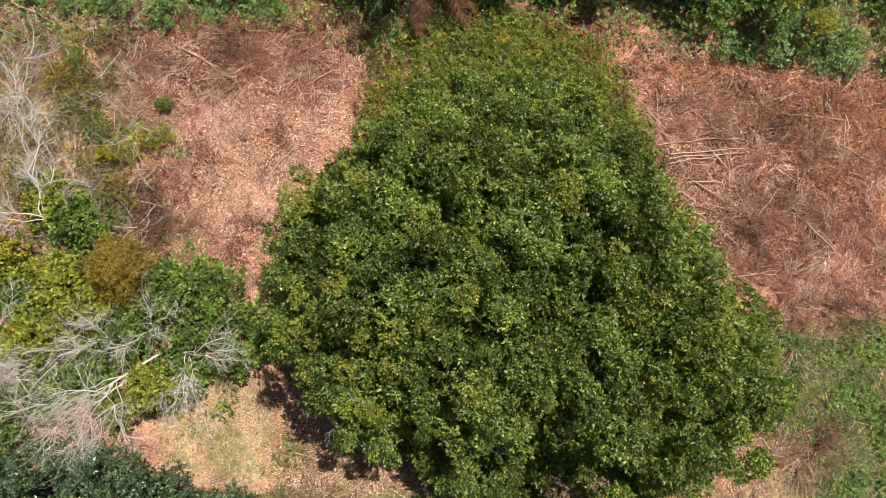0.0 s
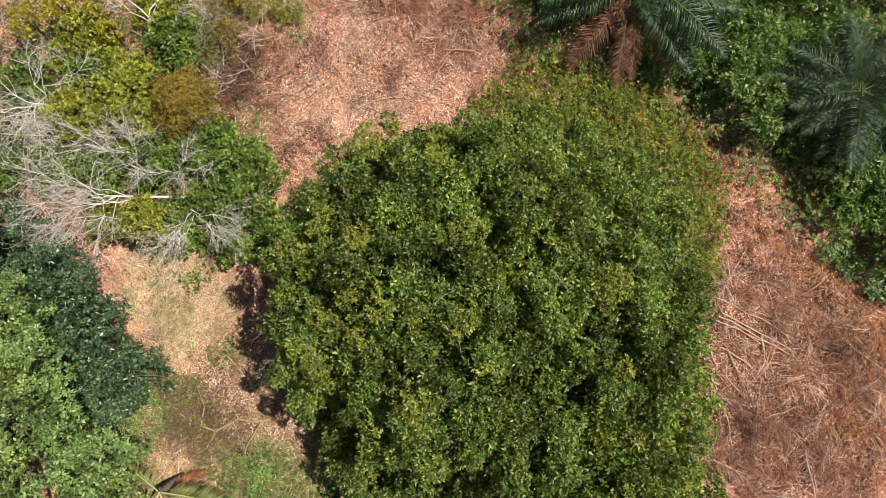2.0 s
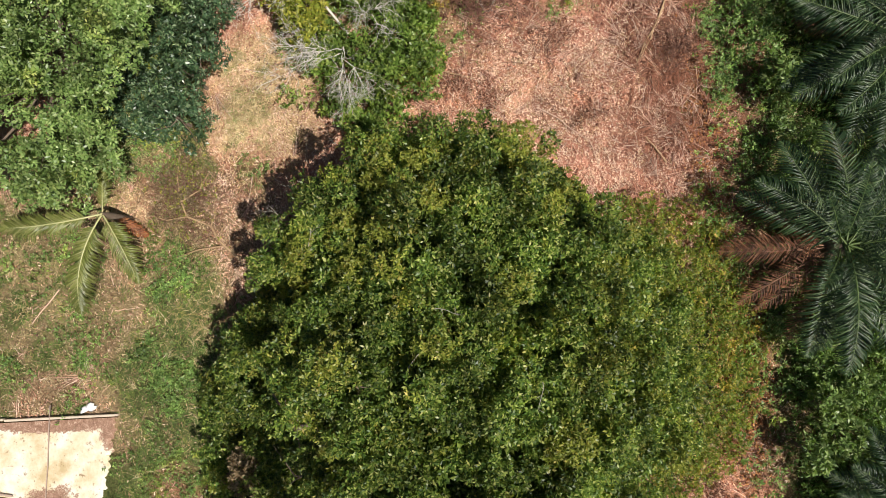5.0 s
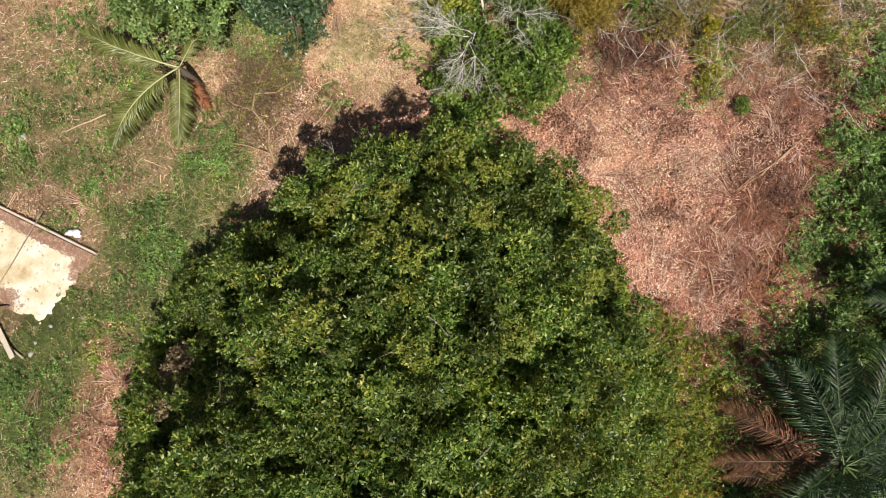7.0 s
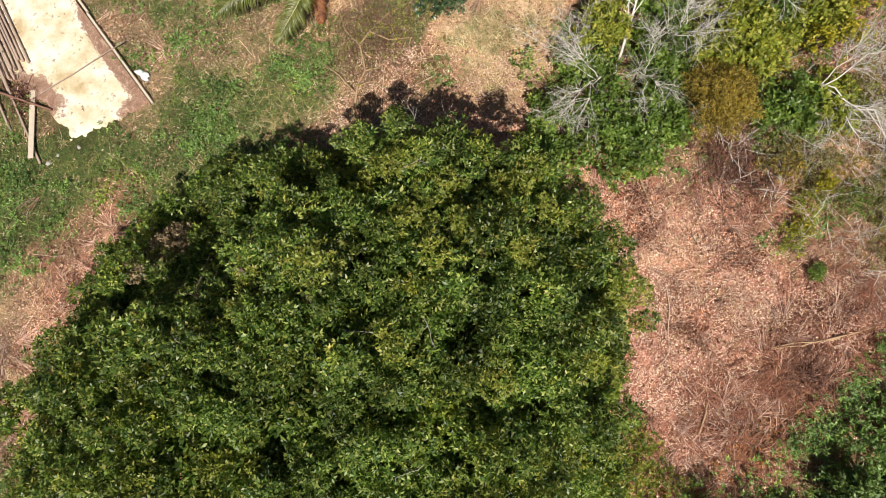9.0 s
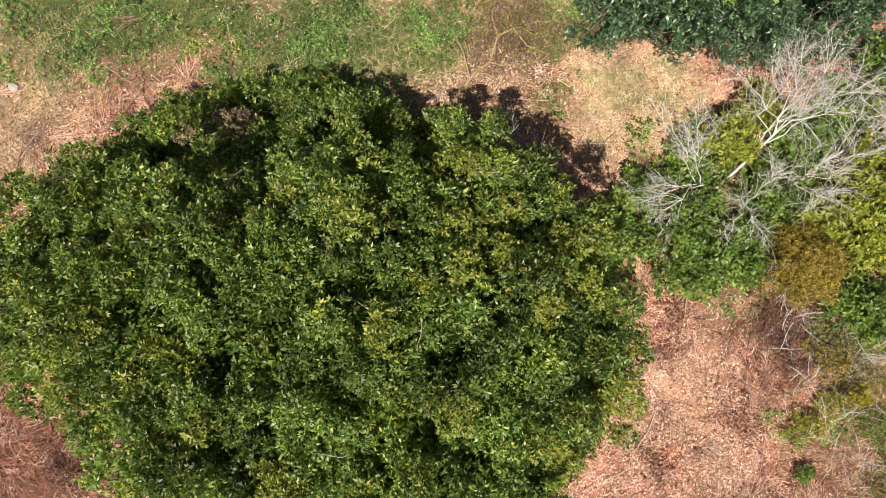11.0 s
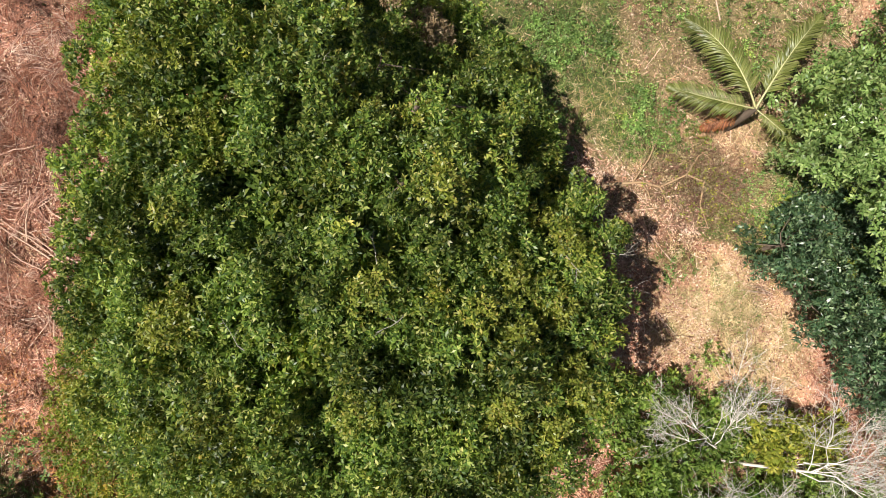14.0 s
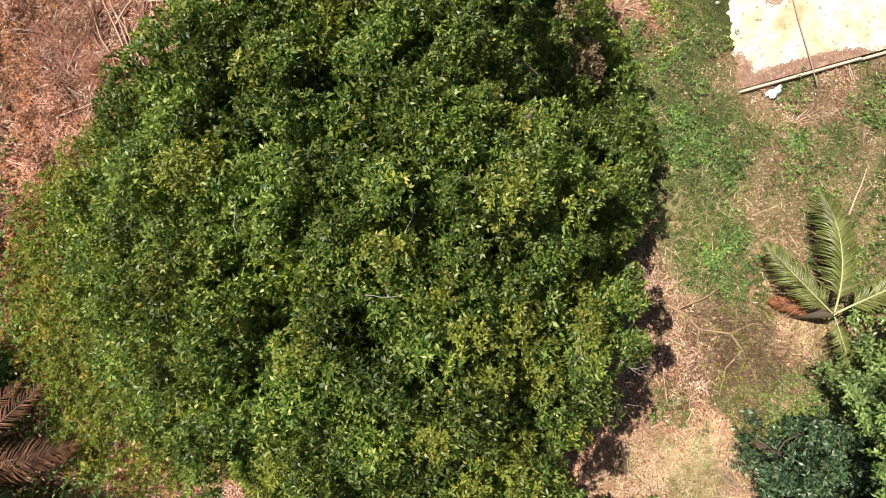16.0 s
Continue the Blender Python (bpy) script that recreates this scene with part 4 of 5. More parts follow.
def fallen_branch():
    rng = np.random.default_rng(51)
    t = thing("fallen_branch", "fallen forked tan branch in a mat of withered twigs", "branch", at=pose(-3.5, -10.2, 0))
    o = np.array([-3.5, -10.2, 0])
    main = [[(-2.6, -9.3, 0.1), (-3.1, -9.8, 0.16), (-3.5, -10.2, 0.2), (-4.1, -10.5, 0.25), (-4.5, -11.4, 0.32), (-5.1, -11.6, 0.35), (-6.0, -11.75, 0.3), (-6.9, -11.7, 0.2)],
            [(-4.1, -10.5, 0.25), (-4.5, -10.3, 0.3), (-5.2, -10.3, 0.3)], [(-3.5, -10.2, 0.2), (-3.9, -10.1, 0.24), (-4.2, -9.9, 0.25)],
            [(-3.3, -10.0, 0.2), (-3.2, -11.0, 0.2), (-2.9, -12.0, 0.15)], [(-4.5, -11.4, 0.32), (-4.4, -12.2, 0.3), (-4.7, -13.0, 0.2)], [(-5.1, -11.6, 0.35), (-5.5, -10.9, 0.35), (-6.3, -10.5, 0.2)]]
    for k, pts in enumerate(main):
        pts = np.array(pts) - o
        r0 = 0.06 if k == 0 else 0.035
        part("bough", mesh_np("bough", *tubes([(pts, np.linspace(r0, r0 * 0.35, len(pts)))], 6), TANWOOD), t)
    segs = []
    for _ in range(620):
        a = rng.uniform(0, 2 * math.pi)
        r = abs(rng.normal(0, 1.0)) * (1 + 0.35 * math.sin(2 * a + 1) + 0.2 * math.sin(5 * a))
        p = np.array([-5.4 + r * math.cos(a) * 1.1, -11.5 + r * math.sin(a), rng.uniform(0.05, 0.3)]) - o
        limb(rng, p, (rng.normal() - 0.5, rng.normal(), rng.normal(0, 0.25)), 0.6, 0.009, 1, segs, 0.12, (2, 3), 0.6)
    segs = [(np.maximum(np.array(p), [-99, -99, 0.02]), r) for p, r in segs]
    tagged(part("tangle", mesh_np("fallen_tangle", *tubes(segs, 3), DARKTWIG), t), kind="stuff")
    n = 2000
    a = rng.uniform(0, 2 * math.pi, n)
    r = np.abs(rng.normal(0, 1.05, n)) * (1 + 0.35 * np.sin(2 * a + 1) + 0.2 * np.sin(5 * a))
    P = np.stack([-5.4 + r * np.cos(a) * 1.1, -11.5 + r * np.sin(a), rng.uniform(0.05, 0.45, n)], -1) - o
    k = rng.uniform(0, 1, n) < 0.16
    tagged(part("green_foliage", mesh_np("branch_weeds", *rosettes(P[k], unit(rng.normal(0, 0.5, (k.sum(), 3)) + [0, 0, 0.8]), rng, 5, 0.1, 0.04, 1.0, 0.2), YELLOWBUSH), t, "olive leaves growing through"), kind="stuff")
    P, n = P[~k], int((~k).sum())
    tagged(part("withered_foliage", mesh_np("withered_leaves", *rosettes(P, unit(rng.normal(0, 0.6, (n, 3)) + [0, 0, 0.6]), rng, 4, 0.1, 0.035, 1.0, 0.3), DRIED), t), kind="stuff")


fallen_branch()


def brush_heap(x, y, r, h, mat_leaf, seed, label, twigs=90, leafn=500, twig_mat=None, stretch=1.0, turn=0.0):
    """A heap of cut brush: tangled stalks with withered leaves."""
    rng = np.random.default_rng(seed)
    t = thing("brush_heap", label, "brush", "heaps of cut brush", at=pose(x, y, 0, 0, 0, turn))
    segs = []
    for _ in range(twigs):
        a, q = rng.uniform(0, 2 * math.pi), r * min(1.6, abs(rng.normal(0, 0.62)))
        q *= 1 + 0.35 * math.sin(3 * a + seed)
        p = (q * math.cos(a) * stretch, q * math.sin(a), rng.uniform(0.03, h) * math.exp(-(q / r) ** 2) + 0.02)
        limb(rng, p, (rng.normal() * stretch, rng.normal(), rng.normal(0, 0.3)), rng.uniform(0.4, 0.9), 0.011, 1, segs, 0.12, (1, 2), 0.6)
    segs = [(np.maximum(np.array(p), [-99, -99, 0.02]), q) for p, q in segs]
    tagged(part("tangle", mesh_np("heap_tangle", *tubes(segs, 3), twig_mat or STALK), t), kind="stuff")
    a = rng.uniform(0, 2 * math.pi, leafn)
    q = r * np.minimum(1.7, np.abs(rng.normal(0, 0.62, leafn))) * (1 + 0.35 * np.sin(3 * a + seed))
    P = np.stack([q * np.cos(a) * stretch, q * np.sin(a), rng.uniform(0.1, 1, leafn) * h * np.exp(-(q / r) ** 2) + 0.03], -1)
    tagged(part("foliage", mesh_np("heap_foliage", *rosettes(P, unit(rng.normal(0, 0.6, (leafn, 3)) + [0, 0, 0.6]), rng, 4, 0.13, 0.05, 1.0, 0.3), mat_leaf), t), kind="stuff")


for k, (x, y, r, h, st, tu) in enumerate(((-13.1, 1.0, 1.0, 0.5, 1.5, 60), (-10.3, 8.3, 0.8, 0.6, 1.0, 0), (13.7, 6.6, 1.1, 0.5, 1.2, 20), (12.8, 1.7, 0.8, 0.6, 1.7, -40),
                                          (16.5, -1.0, 1.1, 0.5, 1.4, -30), (16.0, -6.8, 1.0, 0.5, 1.2, 80), (-12.5, 0.1, 0.7, 0.4, 1.3, 60))):
    brush_heap(x, y, r * 1.75, h, DARKDRY, 60 + k, "heap of dark brown withered brush on dry ground", 140 if k else 260, 160 if k else 600, DARKTWIG, st, tu)
for k, (x, y, r) in enumerate(((11.0, 1.2, 1.0), (14.8, 4.6, 1.1), (17.5, 3.0, 1.2), (12.2, 8.2, 0.9), (9.3, 7.4, 0.8), (15.8, 8.0, 1.0), (-8.0, 4.6, 0.9), (-11.0, 3.4, 0.9), (-11.5, 9.4, 0.9), (-9.2, -0.6, 1.0), (-14.7, 8.9, 0.9), (-13.2, 7.6, 0.8), (7.0, 8.6, 0.8), (18.2, 0.8, 1.0), (-19.0, 7.4, 1.2), (-8.7, 0.6, 0.9), (9.5, -10.2, 0.7))):
    brush_heap(x, y, r, 0.22, DRYLEAF, 80 + k, "heap of pale withered leaves and stalks", 60, 300, None, 1.2 + 0.5 * (k % 3), 47.0 * k)

dead_tree("leafless pale grey branch fallen across bushes", (-14.8, -4.9, 0), (-15.6, -5.4, 1.3),
          [(-18.4, -7.0, 1.3), (-17.6, -6.0, 1.4), (-16.9, -7.3, 1.2), (-17.9, -5.4, 1.5)], 0.045, DEADWOOD, 48, 13, 0.8)

# cut stalks and logs, each from end to end, with its thickness
STICKS = [(-20.2, 9.6, -17.3, 8.4, 0.06), (-13.4, 8.5, -9.9, 6.8, 0.045), (-12.2, 8.0, -10.0, 6.9, 0.04), (-13.5, 6.4, -12.4, 7.2, 0.03), (-14.9, 3.9, -14.0, 4.9, 0.035),
          (8.5, 5.4, 11.9, 5.9, 0.025), (9.0, 4.95, 12.4, 5.5, 0.03), (9.0, 4.8, 12.2, 5.25, 0.025), (9.0, 4.55, 11.7, 5.2, 0.025), (9.8, 4.0, 11.8, 2.9, 0.04), (9.9, 3.8, 11.5, 3.9, 0.03),
          (9.4, 3.5, 10.2, 3.0, 0.03), (10.9, 5.2, 12.0, 3.9, 0.03), (12.8, 7.1, 16.3, 7.15, 0.035), (13.1, 7.3, 14.3, 8.1, 0.03), (15.6, 6.2, 17.9, 5.4, 0.035), (-5.8, 7.6, -6.9, 6.8, 0.045),
          (-8.1, 6.5, -7.7, 8.4, 0.025), (-10.8, 8.9, -12.3, 9.9, 0.03), (-10.0, -1.3, -9.55, 0.1, 0.035), (-12.7, -2.6, -11.7, -2.3, 0.05), (9.2, 7.6, 10.6, 6.4, 0.025), (7.9, 6.9, 9.3, 5.6, 0.025),
          (-1.9, -16.5, -0.6, -17.6, 0.03), (15.0, 2.5, 16.8, 0.8, 0.03), (17.2, 3.4, 18.6, 0.6, 0.03),
          (12.2, -0.1, 13.9, 0.3, 0.03), (11.4, 1.9, 12.8, 0.5, 0.025), (13.9, -0.7, 15.4, -1.1, 0.035), (15.9, 6.1, 17.9, 5.2, 0.03), (13.2, 7.1, 18.3, 7.0, 0.05), (8.3, 7.8, 8.5, 5.6, 0.02),
          (6.7, 7.1, 7.8, 5.3, 0.02), (12.2, 0.1, 13.8, 0.1, 0.02), (13.9, 3.9, 12.7, 2.3, 0.025), (17.4, 2.3, 18.5, 1.3, 0.03), (12.5, 7.4, 14.9, 8.2, 0.03), (-8.3, 2.6, -6.8, 4.6, 0.022), (-6.8, 4.6, -5.2, 5.1, 0.02),
          (-14.1, 5.0, -13.0, 5.1, 0.02), (-11.9, 9.9, -11.2, 9.3, 0.035), (-9.6, 9.1, -8.0, 9.0, 0.025), (-13.2, 8.5, -12.0, 8.2, 0.02), (-13.4, 6.2, -12.6, 7.2, 0.025)]
srng = np.random.default_rng(90)
for x0, y0, x1, y1, r in STICKS:
    n, L = 6, math.hypot(x1 - x0, y1 - y0)
    s = np.linspace(0, 1, n)
    mx, my = (x0 + x1) / 2, (y0 + y1) / 2
    pts = np.stack([x0 + (x1 - x0) * s - mx, y0 + (y1 - y0) * s - my, r + 0.07 + 0.05 * np.sin(s * 3)], -1) + srng.normal(0, 0.012 * L, (n, 3)) * [1, 1, 0.2]
    st = thing("cut_stalk", "long dry pinkish-tan stalk lying on litter", "stick", "cut stalks", at=pose(mx, my, 0))
    part("shaft", mesh_np("cut_stalk", *tubes([(pts, np.linspace(r, r * 0.55, n))], 6), TANWOOD if r > 0.033 else REED), st)


# ---- the slab and what lies round it ----
def concrete_mat():
    m, nt, b = node_mat("pale_concrete")
    n1, n2, n3 = noise_node(nt, 0.9, 6, 0.65), noise_node(nt, 5, 6, 0.7), noise_node(nt, 30, 3)
    base = ramp(nt, [(0.34, (0.5, 0.38, 0.21)), (0.47, (0.68, 0.57, 0.39)), (0.6, (0.76, 0.71, 0.6))])
    nt.links.new(n1.outputs[0], base.inputs[0])
    spots = ramp(nt, [(0.33, (0.35, 0.25, 0.17)), (0.42, (1, 1, 1))])
    nt.links.new(n2.outputs[0], spots.inputs[0])
    col = mix(nt, 0.9, base.outputs[0], spots.outputs[0], "MULTIPLY")
    at = nt.nodes.new("ShaderNodeAttribute")
    at.attribute_name = "dirt"
    add = nt.nodes.new("ShaderNodeMath")
    add.operation = "ADD"
    nt.links.new(at.outputs["Fac"], add.inputs[0])
    nt.links.new(n2.outputs[0], add.inputs[1])
    er = ramp(nt, [(0.93, (0, 0, 0)), (0.98, (1, 1, 1))])
    nt.links.new(add.outputs[0], er.inputs[0])
    dirt = ramp(nt, [(0.38, (0.15, 0.075, 0.045)), (0.5, (0.29, 0.165, 0.11)), (0.58, (0.42, 0.27, 0.19)), (0.63, (0.72, 0.58, 0.45))])
    nt.links.new(mix(nt, 0.5, n2.outputs[0], n3.outputs[0]), dirt.inputs[0])
    col = mix(nt, er.outputs[0], col, dirt.outputs[0])
    nt.links.new(col, b.inputs["Base Color"])
    b.inputs["Roughness"].default_value = 0.85
    bump(nt, b, n2.outputs[0], 0.3, 0.02)
    return m


CONCRETE = concrete_mat()
KERB = plain_mat("kerb_timber", (0.5, 0.4, 0.3), (0.7, 0.62, 0.5), 5, 0.8, 0.4, 0.01)
POLE = plain_mat("weathered_pole", (0.3, 0.21, 0.165), (0.48, 0.37, 0.3), 4, 0.75, 0.4, 0.01, 0.25)
BAG = plain_mat("white_bag", (0.75, 0.75, 0.76), (0.85, 0.85, 0.86), 8, 0.5, 0.6, 0.02)
STONE = plain_mat("pale_stone", (0.36, 0.34, 0.3), (0.55, 0.52, 0.46), 6, 0.85, 0.6, 0.02)


def build_slab():
    """A cast floor with a ragged edge, fine enough to carry its worn dirt."""
    rng = np.random.default_rng(71)
    xs, ys = np.linspace(3.12, 9.6, 66), np.linspace(-26, -14.3, 118)
    X, Y = np.meshgrid(xs, ys, indexing="ij")
    # the near edge slants and crumbles, the far side fades under the grass
    edge = -14.36 - 0.2 * (X - 3.25) + 0.06 * np.sin(X * 9) + 0.05 * np.sin(X * 23)
    Yc = np.minimum(Y, edge)
    right = 6.42 + 0.14 * np.sin(Y * 1.3) + 0.12 * np.sin(Y * 5) + 0.25 * np.maximum(0, -17 - Y)
    Xc = np.minimum(X, right)
    Z = np.full_like(X, 0.13) + rng.normal(0, 0.003, X.shape)
    Z = np.where((Yc < Y) | (Xc < X), -0.1, Z)
    n, m = X.shape
    V = np.stack([Xc, Yc, Z], -1).reshape(-1, 3)
    i, j = np.meshgrid(np.arange(n - 1), np.arange(m - 1), indexing="ij")
    k = (i * m + j).ravel()
    me = mesh_np("slab", V, np.stack([k, k + m, k + m + 1, k + 1], -1), CONCRETE)
    dirt = np.maximum.reduce([blob(X, Y, 3.1, -16.6, 0.6, 3.2, 0, 0.35), blob(X, Y, 3.6, -14.4, 1.0, 0.7, 0, 0.4), blob(X, Y, 6.4, -17.2, 0.9, 1.6, 20, 0.5), blob(X, Y, 6.2, -20.5, 1.2, 2, 0, 0.5) * 0.8]) * 0.62
    me.attributes.new("dirt", "FLOAT", "POINT").data.foreach_set("value", dirt.ravel().astype(np.float32))
    t = thing("concrete_slab", "sunlit cracked concrete floor slab, brown dirt along its kerb", "slab", at=pose(0, 0, 0))
    part("floor_face", me, t)
    bm = bmesh.new()
    for y0, y1 in ((-18.6, -14.25), (-23.0, -18.64), (-26.2, -23.04)):
        r = bmesh.ops.create_cube(bm, size=1.0, matrix=Matrix.Translation((3.06 + 0.008 * (y0 + 14), (y0 + y1) / 2, 0.1)) @ Matrix.Diagonal((0.085, y1 - y0, 0.26, 1)))
    bmesh.ops.bevel(bm, geom=bm.edges[:], offset=0.012, segments=2, affect="EDGES")
    me = bpy.data.meshes.new("kerb")
    bm.to_mesh(me)
    bm.free()
    me.materials.append(KERB)
    tagged(part("kerb", me, t, "pale timber kerb"), kind="stuff")


build_slab()


def pole(a, b, r, mat, label, cat, group="", name="pole", sides=8):
    a, b = np.array(a, float), np.array(b, float)
    m = (a + b) / 2
    t = thing(name, label, cat, group, at=pose(m[0], m[1], 0))
    s = np.linspace(0, 1, 6)[:, None]
    pts = a + (b - a) * s + np.random.default_rng(int(abs(a[0] * 97 + b[1] * 31))).normal(0, 0.008, (6, 3)) - [m[0], m[1], 0]
    part("shaft", mesh_np(name + "_shaft", *tubes([(np.vstack([pts[:1], pts, pts[-1:]]), np.concatenate([[0.001], np.linspace(r, r * 0.8, 6), [0.001]]))], sides), mat), t)


for k in range(9):
    x = 5.25 + 0.13 * k
    pole((x + 0.62, -18.3 + 0.04 * k - 0.2 * (k % 3), 0.2), (x - 0.35, -23.5 - 0.3 * (k % 2), 0.24 + 0.02 * (k % 2)), 0.045, POLE, "weathered timber pole stacked on the slab", "pole", "stacked poles")
for x0, y0, x1, y1 in ((7.7, -14.9, 6.55, -20.0), (7.9, -16.6, 6.95, -20.5), (7.2, -17.6, 6.2, -21.6), (8.3, -17.4, 7.4, -22)):
    pole((x0, y0, 0.1), (x1, y1, 0.32), 0.045, POLE, "weathered timber pole leaning off the stack", "pole", "stacked poles")
pole((2.5, -16.8, 0.26), (6.3, -17.05, 0.2), 0.022, POLE, "thin bent rod lying across the slab", "rod", name="rod")


def block(name, label, cat, at, size, mat, seed, lumps=0.25):
    """A lumpy rounded solid for stones, rags and rubble."""
    bm = bmesh.new()
    bmesh.ops.create_icosphere(bm, subdivisions=3, radius=0.5)
    o = Vector((seed * 7.3, seed * 3.1, 0))
    for v in bm.verts:
        f = 1 + lumps * noise.noise(v.co * 3 + o) + 0.5 * lumps * noise.noise(v.co * 8 + o)
        v.co = Vector((v.co.x * size[0], v.co.y * size[1], v.co.z * size[2])) * f
    me = bpy.data.meshes.new(name)
    bm.to_mesh(me)
    bm.free()
    me.polygons.foreach_set("use_smooth", [True] * len(me.polygons))
    me.materials.append(mat)
    ob = new(name, me)
    ob.matrix_basis = at
    return tagged(ob, label, cat)


block("plastic_bag", "crumpled white plastic bag on the grass", "bag", pose(2.7, -15.4, 0.1, 0, 0, 20), (0.3, 0.5, 0.26), BAG, 1, 0.9)
block("stone", "pale weathered stone lying in the grass", "stone", pose(8.7, -16.5, 0.08), (0.3, 0.24, 0.2), STONE, 2)
# a dark bar laid slantwise over the slab's edge
pole((7.5, -18.15, 0.3), (6.2, -16.3, 0.2), 0.05, DARKTWIG, "dark brown bar lying across the slab", "branch", name="dark_bar")
brush_heap(6.9, -17.4, 0.7, 0.25, DARKDRY, 77, "dark withered leaves heaped on the slab's edge", 60, 160, DARKTWIG, 1.6, 55)
for k, (x, y, s) in enumerate(((7.48, -14.77, 0.16), (7.03, -14.81, 0.1), (6.23, -14.59, 0.12), (0.3, -19.0, 0.25), (13.2, -11.9, 0.3))):
    block("stone", "small pale stone lying on the ground", "stone", pose(x, y, s * 0.25, 0, 0, 40 * k), (s * 1.3, s, s * 0.7), STONE, 3 + k)
bm = bmesh.new()
bmesh.ops.create_cube(bm, size=1.0, matrix=Matrix.Diagonal((0.2, 2.65, 0.05, 1)))
bmesh.ops.bevel(bm, geom=bm.edges[:], offset=0.008, segments=2, affect="EDGES")
me = bpy.data.meshes.new("plank")
bm.to_mesh(me)
bm.free()
me.materials.append(KERB)
tagged(new("plank", me), "pale weathered board leaning on the slab's edge", "board").matrix_basis = pose(7.08, -16.28, 0.2, 4, 0, -33)


# ---- litter, grass and weeds ----
def scatter(rng, n, keep, box=(-23, -25, 23, 21)):
    """n spots on the open ground, taken with the chance keep(x, y)."""
    out, have = [], 0
    while have < n:
        x, y = rng.uniform(box[0], box[2], 4 * n), rng.uniform(box[1], box[3], 4 * n)
        ok = (rng.uniform(0, 1, 4 * n) < keep(x, y)) & (crown_u(x, y) > 0.8) & ~((x > 3) & (x < 6.6) & (y < -14.4))
        out.append(np.stack([x[ok], y[ok]], -1))
        have += ok.sum()
    return np.concatenate(out)[:n]


def build_litter():
    rng = np.random.default_rng(101)

    def dry(x, y):
        g, s, r = zones(x, y)
        return np.clip(1 - g * 1.3 - 0.4 * s, 0.04, 1) * np.where(y < -11, 0.5, 1)

    def grassy(x, y):
        return np.clip(zones(x, y)[0] * 1.1 - 0.15, 0, 1)

    def strawy(x, y):
        g, s, r = zones(x, y)
        return np.clip(s + 0.1 * g + 0.12, 0, 1)

    # stalks: thin three-sided rods, combed roughly one way from place to place
    n = 44000
    P = scatter(rng, n, dry)
    a = wobble(P[:, 0], P[:, 1], 0.35, 1.6) + rng.normal(0, 1.0, n)
    L = rng.uniform(0.08, 0.36, n) * (1 + 1.3 * (rng.uniform(0, 1, n) < 0.1))
    w = rng.uniform(0.004, 0.011, n)
    z = ground_height(P[:, 0], P[:, 1]) + rng.uniform(0.015, 0.09, n)
    d = np.stack([np.cos(a), np.sin(a), rng.normal(0, 0.12, n)], -1)
    sd = np.stack([-np.sin(a), np.cos(a), 0 * a], -1)
    c = np.stack([P[:, 0], P[:, 1], z], -1)
    V = []
    for e in (-0.5, 0.5):
        q = c + d * L[:, None] * e
        V += [q + sd * w[:, None], q + [0, 0, 1] * (w * 1.6)[:, None], q - sd * w[:, None]]
    V = np.stack(V, 1).reshape(-1, 3)
    i = np.arange(n)[:, None] * 6
    Q = np.concatenate([i + [0, 1, 4, 3], i + [1, 2, 5, 4]], 0)
    tagged(new("dry_stalks", mesh_np("dry_stalks", V, Q, STALK)), "cut dry stalks strewn over the clearing", "litter", kind="stuff")

    # longer stalks, lightly bowed, lying criss-cross
    segs = []
    for x, y in scatter(rng, 350, lambda x, y: dry(x, y) ** 2 * (np.abs(x) < 19)):
        a, l = rng.uniform(0, math.pi), rng.uniform(0.7, 2.2)
        if crown_u(np.array(x + l * math.cos(a)), np.array(y + l * math.sin(a))) < 0.8:
            continue
        s = np.linspace(0, 1, 4)
        bow = rng.normal(0, 0.06) * l
        pts = np.stack([x + l * s * math.cos(a) - bow * np.sin(s * 3) * math.sin(a), y + l * s * math.sin(a) + bow * np.sin(s * 3) * math.cos(a), 0.1 + 0.05 * s + 0 * s], -1)
        segs.append((pts, np.linspace(0.012, 0.006, 4)))
    # reddish brush left lying where the growth was cut
    def cut(x, y):
        return np.maximum.reduce([blob(x, y, 15.5, 6.3, 4.6, 2.6, 0, 0.4), blob(x, y, 14.0, 0.8, 2.0, 3.0, 0, 0.4), blob(x, y, 17.6, 1.6, 1.6, 2.6, 0, 0.4), blob(x, y, 10.0, 7.2, 2.6, 1.5, 0, 0.4) * 0.6,
                                  blob(x, y, -9.8, 8.4, 5.6, 1.6, 0, 0.4), blob(x, y, -14.2, 7.2, 2.6, 2.4, 0, 0.4), blob(x, y, -12.6, 1.0, 0.9, 1.6, 0, 0.4), blob(x, y, 15.0, -7.2, 0.9, 1.4, 0, 0.4)])

    def fans(name, n, mat, label):
        """Stalks that lie fanned out from their roots on the cut ground."""
        brush = []
        for x, y in scatter(rng, n, cut):
            a0, l0 = rng.uniform(0, 2 * math.pi), rng.uniform(0.5, 1.4)
            if crown_u(np.array(x + 1.4 * l0 * math.cos(a0)), np.array(y + 1.4 * l0 * math.sin(a0))) < 0.85:
                continue
            for _ in range(14):
                a, l, f, s = a0 + rng.normal(0, 0.35), l0 * rng.uniform(0.4, 1.3), rng.uniform(0, 0.3), np.linspace(0, 1, 4)
                pts = np.stack([x + l * (s + f) * math.cos(a) + rng.normal(0, 0.03, 4), y + l * (s + f) * math.sin(a) + rng.normal(0, 0.03, 4), 0.06 + 0.3 * np.sin(s * 2.8) * rng.uniform(0.2, 1)], -1)
